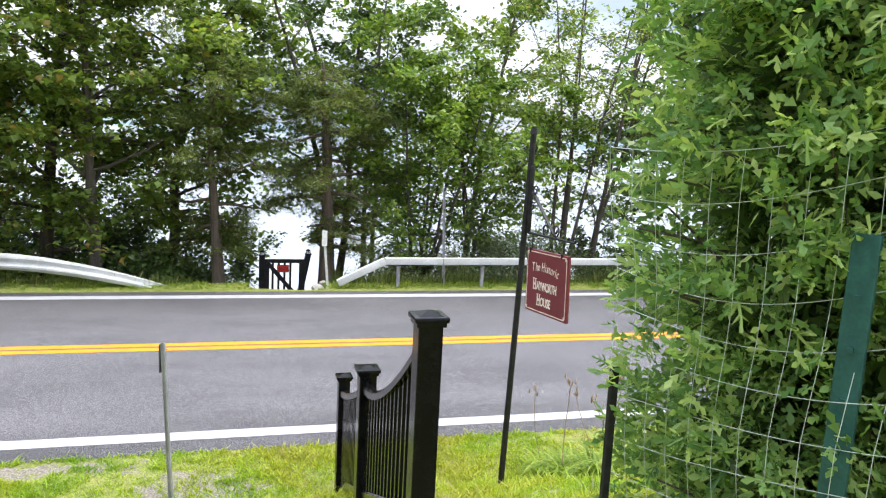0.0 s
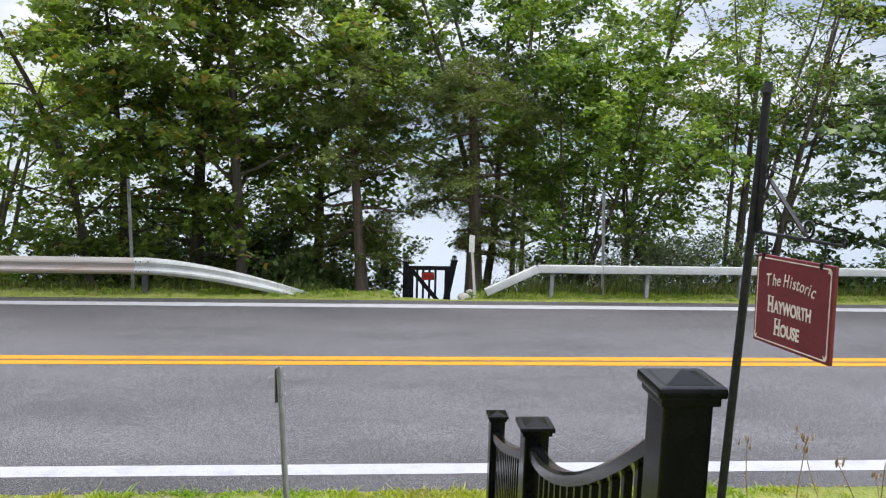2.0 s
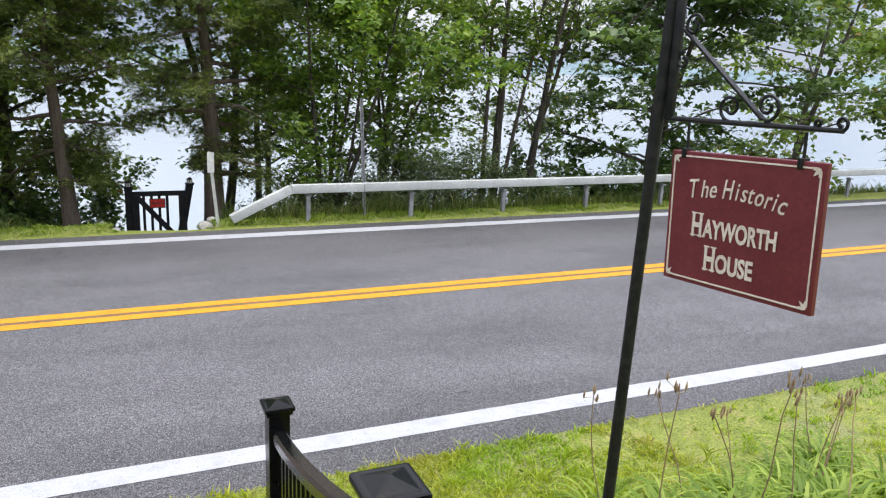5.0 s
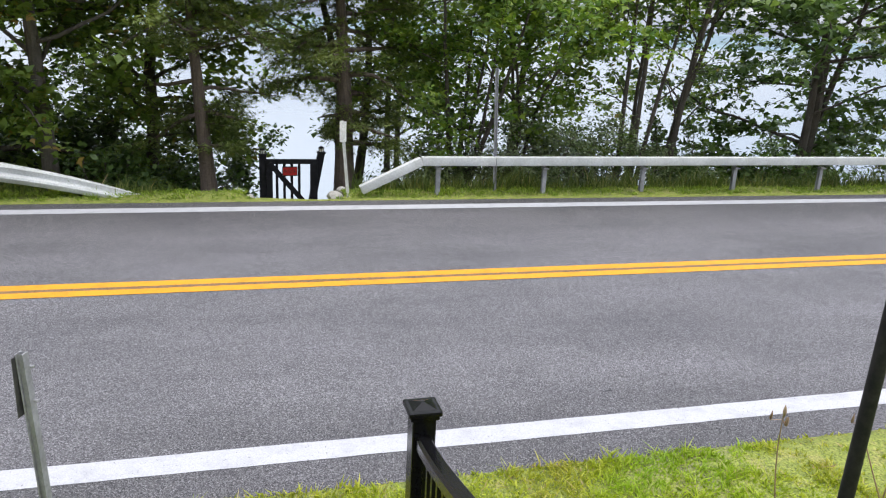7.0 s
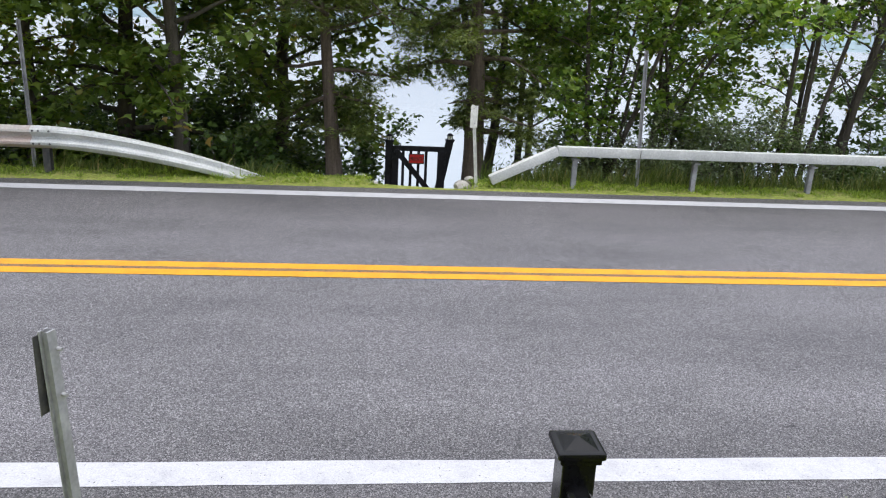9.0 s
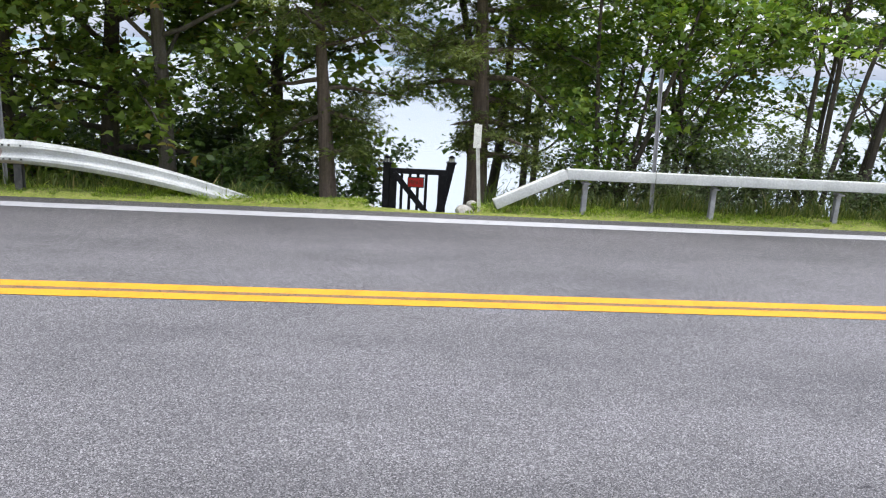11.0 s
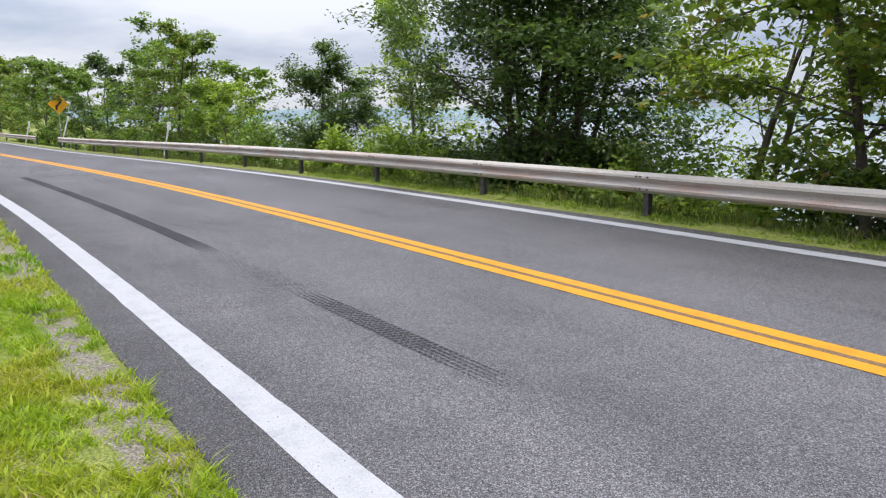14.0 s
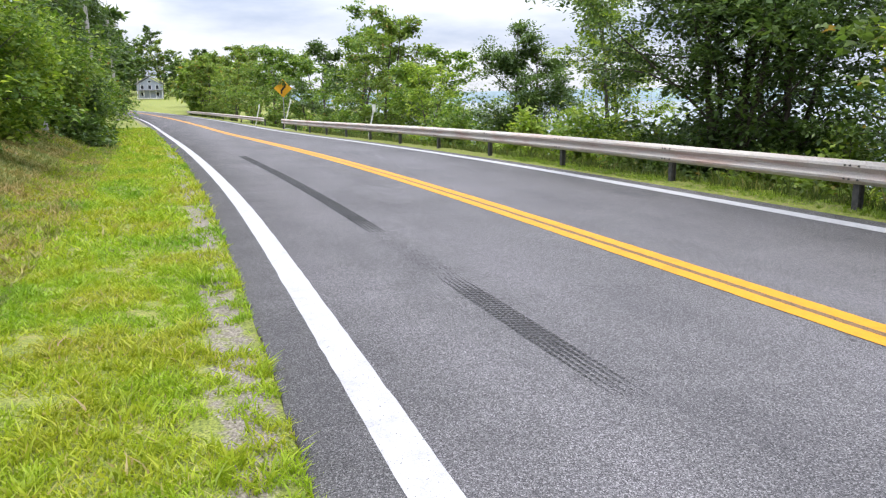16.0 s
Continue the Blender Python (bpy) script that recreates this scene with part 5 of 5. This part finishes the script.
tree("maple_tree", at(2.35, 11.8), 11.5, 3.2, 3.4, "forked dark tree leaning over the gate", "bark_dark", "maple_dark", "broad", 0.15, 13000, 3, 0.19, (0.08, 0), 24, 8, 0.6, 0.02, 0.32)
tree("maple_tree", at(-1.9, 11.6), 11, 3.0, 2.2, MAPLE, "bark_dark", "maple", "broad", 0.165, 15000, 1, 0.15, (0, 0), 34, 9, 0.5, 0.03, 0.32)
tree("maple_tree", at(3.95, 9.9), 6.5, 2.0, 1.6, "young many-stemmed maple with light green leaves", "bark_dark", "maple_light", "lobed", 0.13, 9000, 5, 0.07, (0.02, 0), 26, 10, 0.55, 0.02, 0.28)
tree("maple_tree", at(5.1, 9.7), 7.0, 2.2, 1.7, "young crooked maple with light green leaves", "bark_dark", "maple_light", "lobed", 0.13, 9500, 3, 0.085, (0.06, 0), 24, 11, 0.55, 0.02, 0.28, "tree", "", 0, 0.12)
tree("maple_tree", at(3.3, 12.4), 11, 3.0, 3.0, MAPLE, "bark", "maple_light", "broad", 0.14, 9000, 2, 0.13, (0, 0), 22, 12, 0.6, 0.02, 0.32)
tree("ash_tree", at(7.7, 9.9), 10.5, 2.0, 2.2, "slender grey-stemmed tree with an open crown", "bark_dark", "maple", "oval", 0.12, 5600, 4, 0.075, (0.0, 0), 28, 13, 0.8, 0.0, 0.3, "tree", "", 0, 0.05, 0.1)
tree("ash_tree", at(8.47, 9.9), 10.0, 2.0, 2.0, "slender grey-stemmed tree with an open crown", "bark_dark", "maple", "oval", 0.12, 4200, 3, 0.075, (0.03, 0), 24, 14, 0.8, 0.0, 0.3, "tree", "", 0, 0.05, 0.1)
tree("maple_tree", at(12.0, 10.3), 9.5, 3.9, 0.5, "large dark maple with low sweeping boughs", "bark_dark", "maple_dark", "lobed", 0.19, 22000, 3, 0.18, (0, 0), 54, 15, 0.3, 0.06, 0.3)
tree("maple_tree", at(17.5, 10.5), 9, 3.0, 1.5, MAPLE, "bark_dark", "maple", "broad", 0.17, 7000, 2, 0.16, (0, 0), 24, 16, 0.4, 0.04, 0.32)
tree("maple_tree", at(23.5, 10.5), 9, 3.2, 1.0, MAPLE, "bark_dark", "maple_dark", "broad", 0.2, 6000, 2, 0.16, (0, 0), 22, 17, 0.4, 0.04, 0.34)
tree("locust_tree", at(-8.7, 10.0), 6.8, 2.5, 1.3, "open yellow-green tree with leaning limbs on the lake bank", "bark", "locust", "oval", 0.11, 11000, 3, 0.09, (0.1, 0), 26, 18, 0.6, 0.02, 0.26)
tree("maple_tree", at(-14.0, 9.8), 9.0, 2.7, 0.7, "large dark many-stemmed tree behind the guard rail", "bark_dark", "maple_dark", "oval", 0.125, 66000, 5, 0.13, (0, 0), 76, 19, 0.7, 0.02, 0.42)
tree("maple_tree", at(-13.2, 10.7), 8.2, 2.3, 0.9, "dark leafy tree crowded behind a larger one", "bark_dark", "maple_dark", "oval", 0.16, 15000, 3, 0.1, (0, 0), 44, 61, 0.6, 0.02, 0.42)
tree("poplar_tree", at(-19.6, 10.6), 8.4, 1.3, 0.9, "slender yellow-green poplar on the lake bank", "bark", "bright", "oval", 0.1, 20000, 2, 0.08, (0, 0), 30, 20, 0.9, 0.0, 0.24)
tree("round_tree", at(-24.6, 10.2), 5.7, 1.8, 1.0, "dark round-headed tree on the lake bank", "bark_dark", "maple_dark", "oval", 0.115, 24000, 2, 0.12, (0, 0), 30, 21, 0.6, 0.02, 0.26)
tree("young_tree", at(-30.5, 8.9), 5.0, 1.2, 0.8, "light green young tree behind the guard rail", "bark", "bright", "oval", 0.15, 4000, 2, 0.06, (0, 0), 20, 22, 0.7, 0.02, 0.24)
for i, (x, y, h, s, lf) in enumerate(((-37, 11, 7.4, 2.3, "maple_light"), (-42.5, 10.2, 9.2, 2.6, "maple"), (-48, 9.5, 9.4, 2.7, "maple_light"), (-55, 9.3, 9.8, 2.9, "maple_dark"), (-64, 9.5, 9.0, 3.2, "maple_light"),
                                      (-74, 7.6, 8.6, 3.2, "maple_light"), (-86, 7, 9.4, 3.4, "maple"), (-100, 5.5, 10.5, 3.6, "maple"), (-116, 3.5, 11.5, 4, "maple"))):
    tree("wayside_tree", at(x, y), h, s, 0.6, "green wayside tree beyond the bend", "bark_dark", lf, "oval", 0.16 + 0.0016 * -x, 9500, 2, 0.12, (0, 0), 26, 200 + i, 0.6, 0.02, 0.32)

tree("maple_tree", at(5.9, 12.2), 10.5, 2.8, 3.0, MAPLE, "bark", "maple", "broad", 0.15, 9000, 1, 0.12, (0, 0), 24, 31, 0.6, 0.02, 0.32)
for i, (x, y, h, s, lf) in enumerate(((-122, 2.4, 9, 3.0, "maple_light"), (-132, 3, 11, 4.5, "maple"), (-150, 6, 12, 5, "maple_light"), (-165, 4, 10, 4, "maple"), (-178, 4, 12, 5, "maple"), (-205, 3, 13, 6, "maple"), (-155, -19, 12, 4, "maple_dark"), (-100, -9.6, 12, 3.2, "maple_dark"), (-116, -10.8, 13, 3.4, "maple_dark"), (-136, -13, 14, 4, "maple_dark"), (-288, -21, 17, 7, "maple_dark"), (-290, -1, 14, 5.5, "maple_dark"), (-284, 9, 11, 5, "maple"), (-330, -16, 24, 9, "maple_dark"), (-185, -24, 14, 5, "maple_dark"), (-292, 3, 13, 5.5, "maple_dark"), (-300, -18, 21, 8, "maple_dark"), (-296, -28, 21, 8, "maple_dark"), (-305, -6, 20, 8, "maple"), (-312, -12, 22, 8.5, "maple_dark"), (-300, 13, 12, 6, "maple_dark"), (-310, 24, 11, 6, "maple"), (-318, 6, 18, 8, "maple_dark"), (-305, -40, 17, 7, "maple_dark"), (-255, 6, 11, 4.5, "maple"), (-262, -20, 12, 4, "maple"), (-210, -26, 14, 5, "maple_dark"), (-240, -30, 16, 6, "maple_dark"))):
    tree("far_tree", at(x, y), h, s, 0.6, "far green tree round the end of the road", "bark_dark", lf, "oval", 0.9, 3600, 2, 0.2, (0, 0), 14, 600 + i, 0.6, 0.02, 0.5)

# shrubs under and between the trees
hang_cloud("ivy", at(8.5, 9.75), (0.3, 0.3, 2.6), "dark ivy climbing a slender trunk", "maple_dark", "lobed", 0.09, 2600, 71, 7, "ivy")
SHRUB = "grey-green thicket shrub behind the guard rail"
LOW = "low leafy bushes behind the guard rail"
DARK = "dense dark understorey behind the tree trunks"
for i, (x, y, r, h, lf, n, lb) in enumerate((
        (3.2, 9.5, 1.0, 1.7, "olive", 8000, SHRUB), (4.6, 9.5, 1.1, 1.7, "olive", 8500, SHRUB), (5.9, 9.6, 1.2, 2.3, "olive", 10000, SHRUB), (7.1, 9.7, 1.1, 2.4, "olive", 9000, SHRUB), (4.0, 11.0, 1.4, 2.6, "olive", 8000, SHRUB), (8.9, 9.6, 1.0, 1.8, "olive", 6000, SHRUB), (-10.2, 9.3, 1.2, 1.5, "maple", 4000, LOW), (-8.2, 9.4, 1.1, 1.3, "locust", 3500, LOW),
        (6.5, 11.4, 1.5, 3.0, "olive", 7000, SHRUB), (-2.3, 9.3, 0.9, 1.3, "maple_dark", 2500, "dark leafy undergrowth under the trees"), (-3.6, 9.4, 0.6, 1.0, "maple", 1800, "dark leafy undergrowth under the trees"),
        (-5.2, 9.7, 0.9, 1.7, "maple", 3200, "dark leafy undergrowth under the trees"), (-1.2, 10.6, 1.0, 1.5, "maple_dark", 2600, "dark leafy undergrowth under the trees"), (-7.5, 9.6, 1.0, 1.3, "maple_light", 3200, "bright leafy undergrowth on the lake bank"),
        (-9.5, 9.8, 1.1, 1.2, "locust", 3500, "bright leafy undergrowth on the lake bank"), (-11.6, 9.6, 1.0, 1.1, "maple", 3000, "bright leafy undergrowth on the lake bank"), (-16.5, 9.3, 1.3, 1.3, "maple", 3200, "leafy undergrowth on the lake bank"),
        (-19, 9.2, 1.2, 1.7, "bright", 3500, "bright leafy undergrowth on the lake bank"), (-23, 9.4, 1.4, 1.4, "maple", 3500, "leafy undergrowth on the lake bank"), (-28, 9.2, 1.6, 1.3, "bright", 3500, "bright leafy undergrowth on the lake bank"),
        (-34, 9, 1.8, 1.6, "maple", 3500, "leafy undergrowth on the lake bank"), (-41, 8.6, 2.0, 2.2, "maple_light", 3500, "leafy undergrowth on the lake bank"), (-53, 8.2, 2.2, 2.2, "maple", 3500, "leafy undergrowth on the lake bank"),
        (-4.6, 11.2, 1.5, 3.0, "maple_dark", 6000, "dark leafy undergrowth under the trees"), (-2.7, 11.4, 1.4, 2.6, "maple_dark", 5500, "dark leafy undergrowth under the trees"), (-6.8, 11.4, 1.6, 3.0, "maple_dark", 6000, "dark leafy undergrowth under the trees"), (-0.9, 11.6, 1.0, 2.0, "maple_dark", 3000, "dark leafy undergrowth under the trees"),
        (-25, 12.0, 2.4, 4.4, "maple", 4500, "leafy undergrowth on the lake bank"), (-31, 12.4, 2.6, 5.0, "maple_dark", 4500, "leafy undergrowth on the lake bank"), (-37, 11.6, 2.6, 5.2, "maple", 4500, "leafy undergrowth on the lake bank"), (-45, 11.0, 2.8, 5.4, "maple", 4500, "leafy undergrowth on the lake bank"),
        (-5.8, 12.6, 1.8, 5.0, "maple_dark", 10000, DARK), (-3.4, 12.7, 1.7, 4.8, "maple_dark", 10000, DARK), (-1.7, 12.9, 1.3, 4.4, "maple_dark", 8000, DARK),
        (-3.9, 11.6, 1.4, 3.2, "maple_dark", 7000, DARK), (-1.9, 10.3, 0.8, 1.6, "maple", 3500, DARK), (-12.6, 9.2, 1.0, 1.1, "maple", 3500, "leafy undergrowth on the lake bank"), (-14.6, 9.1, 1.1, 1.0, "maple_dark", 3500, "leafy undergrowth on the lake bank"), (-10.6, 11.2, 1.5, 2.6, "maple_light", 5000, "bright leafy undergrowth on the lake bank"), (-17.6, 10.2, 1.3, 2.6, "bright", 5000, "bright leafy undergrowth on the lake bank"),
        (-16.0, 9.2, 1.2, 1.8, "maple", 4500, LOW), (-18.6, 9.2, 1.3, 2.2, "maple_light", 4500, LOW), (-21.3, 9.1, 1.3, 2.0, "bright", 4500, LOW), (-24.2, 9.0, 1.4, 1.8, "maple", 4500, LOW), (-27.4, 8.8, 1.4, 2.0, "maple_light", 4500, LOW),
        (-13.5, 10.9, 1.8, 3.2, "maple_dark", 8000, LOW), (-16.2, 10.8, 1.6, 3.0, "maple_dark", 7000, LOW), (-11.4, 10.3, 1.3, 2.2, "maple", 5000, LOW), (-19.4, 9.9, 1.4, 2.4, "maple_light", 5000, LOW),
        (11, 9.2, 1.2, 1.2, "maple_dark", 3000, SHRUB), (14.5, 9.2, 1.4, 1.4, "olive", 3500, SHRUB))):
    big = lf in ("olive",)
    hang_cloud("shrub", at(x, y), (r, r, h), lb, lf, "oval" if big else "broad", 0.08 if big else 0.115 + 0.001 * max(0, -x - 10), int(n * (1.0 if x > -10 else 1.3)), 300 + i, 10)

# ---------------------------------------------------------------- hillside opposite the lake
for i, (x, v, r, h, lf, n) in enumerate(((-9.0, -6.2, 1.7, 3.0, "maple_dark", 9000), (-12.0, -5.5, 1.8, 3.6, "bright", 10000), (-15.0, -5.5, 1.9, 3.6, "bright", 10000), (-18.5, -5.3, 1.9, 3.8, "maple_light", 10000), (-22.5, -5.1, 2.0, 3.8, "bright", 9000), (-27, -4.9, 2.2, 4.0, "maple_light", 9000),
                                         (-33, -4.8, 2.2, 4.0, "maple", 9000), (-40, -4.8, 2.4, 4.2, "maple_dark", 8000), (-48, -4.6, 2.4, 3.4, "maple_light", 6000), (-58, -4.4, 2.6, 3.8, "maple", 6000), (-31, -3.4, 0.9, 0.9, "maple_dark", 2500))):
    hang_cloud("hill_shrub", at(x, v + float(bow(x))), (r, r, h), "leafy green shrub on the bank above the road", lf, "broad" if i % 3 == 1 else "oval", 0.13 + 0.002 * max(0, -x - 12), int(n * 2.0), 400 + i, 18)
for i, (x, v, h, s, lf) in enumerate(((-9, -9.5, 9.5, 3.4, "maple_dark"), (-15, -8.4, 10.5, 3.6, "maple_dark"), (-23, -7.6, 11, 3.8, "maple_dark"), (-32, -7.0, 12, 3.8, "maple_dark"), (-43, -6.6, 13, 3.8, "maple_dark"), (-56, -6.4, 12, 3.6, "maple_dark"), (-72, -6.4, 12, 3.6, "maple_dark"), (-92, -6.4, 12, 4, "maple_dark"), (-120, -8, 13, 4, "maple_dark"))):
    tree("hillside_tree", at(x, v + float(bow(x))), h, s, 1.2, "tall dark tree on the hillside above the road", "bark_dark", lf, "oval", 0.2 + 0.0018 * -x, 12000, 2, 0.17, (0, 0.03), 36, 500 + i, 0.5, 0.02, 0.32)


# ---------------------------------------------------------------- poles, house, far shore
def utility_pole(x, y, h, lean, seed):
    t = thing("utility_pole", at(x, y), "grey wooden utility pole with a crossarm", "utility pole", "utility poles along the road")
    bm = bmesh.new()
    cyl(bm, (0, 0, -0.2), (lean[0] * h, lean[1] * h, h), 0.14, 0.1, 12)
    part("pole", bm, "pole_wood", t, "", True)
    bm = box(bmesh.new(), (lean[0] * h, lean[1] * h, h - 0.5), (0.1, 1.7, 0.12), None, 0.01)
    part("crossarm", bm, "pole_wood", t)
    for dy in (-0.7, 0.0, 0.7):
        bm = bmesh.new()
        cyl(bm, (lean[0] * h, lean[1] * h + dy, h - 0.44), (lean[0] * h, lean[1] * h + dy, h - 0.28), 0.03, 0.045, 8)
        part("insulator", bm, "trim_white", t)


POLES = [(-30.5, -5.3), (-51, -5.5), (-81, -6.5), (-122, -9.6)]
for i, (x, y) in enumerate(POLES):
    utility_pole(x, y, 9.5, (-0.02, -0.09 if i == 0 else -0.02), i)
utility_pole(-262, -12.7, 8.6, (0.0, 0.0), 9)
bm = bmesh.new()
for (xa, ya), (xb, yb) in zip(POLES, POLES[1:]):
    for dy in (-0.7, 0.7, 0.0):
        old = None
        for k in range(13):
            u = k / 12
            drop = 1.4 * 4 * u * (1 - u) * ((xb - xa) / 38) ** 2
            p = (xa + (xb - xa) * u - 0.28, ya + (yb - ya) * u + dy, (float(land(xa, ya)) + 9.2) * (1 - u) + (float(land(xb, yb)) + 9.2) * u - drop)
            if old:
                cyl(bm, old, p, 0.015, 0.015, 5)
            old = p
tagged(part("power_lines", bm, "sign_black"), "thin black power lines between the utility poles", "power line")


def far_house():
    x, y = -275, -9.6
    z = float(land(x, y))
    t = thing("house", (x, y, z - 0.1), "grey gabled house with a white porch on a lawn", "house")
    part("wall", box(bmesh.new(), (0, 0, 2.4), (7, 8, 4.8), None, 0.03), "siding", t)
    bm = bmesh.new()
    pr = [(-4.7, 4.7), (0, 7.4), (4.7, 4.7), (4.7, 4.95), (0, 7.7), (-4.7, 4.95)]
    a, b = [bm.verts.new((-4, py, pz)) for py, pz in pr], [bm.verts.new((4, py, pz)) for py, pz in pr]
    bm.faces.new(a)
    bm.faces.new(list(reversed(b)))
    for k in range(6):
        bm.faces.new((a[k], b[k], b[(k + 1) % 6], a[(k + 1) % 6]))
    part("roof", bm, "roofing", t)
    bm = bmesh.new()
    g = [bm.verts.new((3.51, py, pz)) for py, pz in ((-4, 4.75), (4, 4.75), (0, 7.0))]
    bm.faces.new(g)
    part("gable", bm, "siding", t)
    part("porch_roof", box(bmesh.new(), (4.6, 0, 2.9), (2.6, 8.4, 0.25), None, 0.03), "roofing", t)
    part("porch_floor", box(bmesh.new(), (4.6, 0, 0.3), (2.4, 8.0, 0.3), None, 0.03), "trim_white", t)
    for k in range(5):
        part("porch_column", box(bmesh.new(), (5.6, -3.8 + 1.9 * k, 1.6), (0.2, 0.2, 2.5)), "trim_white", t)
    for wy, wz in ((-2.3, 3.9), (0.0, 3.9), (2.3, 3.9), (-2.3, 1.7), (2.3, 1.7), (0, 5.7)):
        w = part("window", box(bmesh.new(), (3.52, wy, wz), (0.08, 1.1, 1.4 if wz < 5 else 0.9), None, 0.01), "trim_white", t)
        part("pane", box(bmesh.new(), (3.57, wy, wz), (0.04, 0.85, 1.15 if wz < 5 else 0.65)), "glass_dark", w)


far_house()

# far shore hills; their colour carries the haze of distance
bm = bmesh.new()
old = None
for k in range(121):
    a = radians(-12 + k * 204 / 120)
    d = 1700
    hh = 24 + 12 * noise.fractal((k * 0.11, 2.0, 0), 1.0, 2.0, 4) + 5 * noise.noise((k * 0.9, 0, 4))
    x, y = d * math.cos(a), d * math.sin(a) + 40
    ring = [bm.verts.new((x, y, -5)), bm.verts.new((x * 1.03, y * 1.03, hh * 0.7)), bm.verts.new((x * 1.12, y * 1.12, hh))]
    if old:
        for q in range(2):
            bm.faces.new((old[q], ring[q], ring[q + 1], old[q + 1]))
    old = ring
tagged(part("backdrop", bm, "hill", None, "", True), "wooded hills on the far lake shore, haze put into their blue-green colour", "hills", "", "structure")
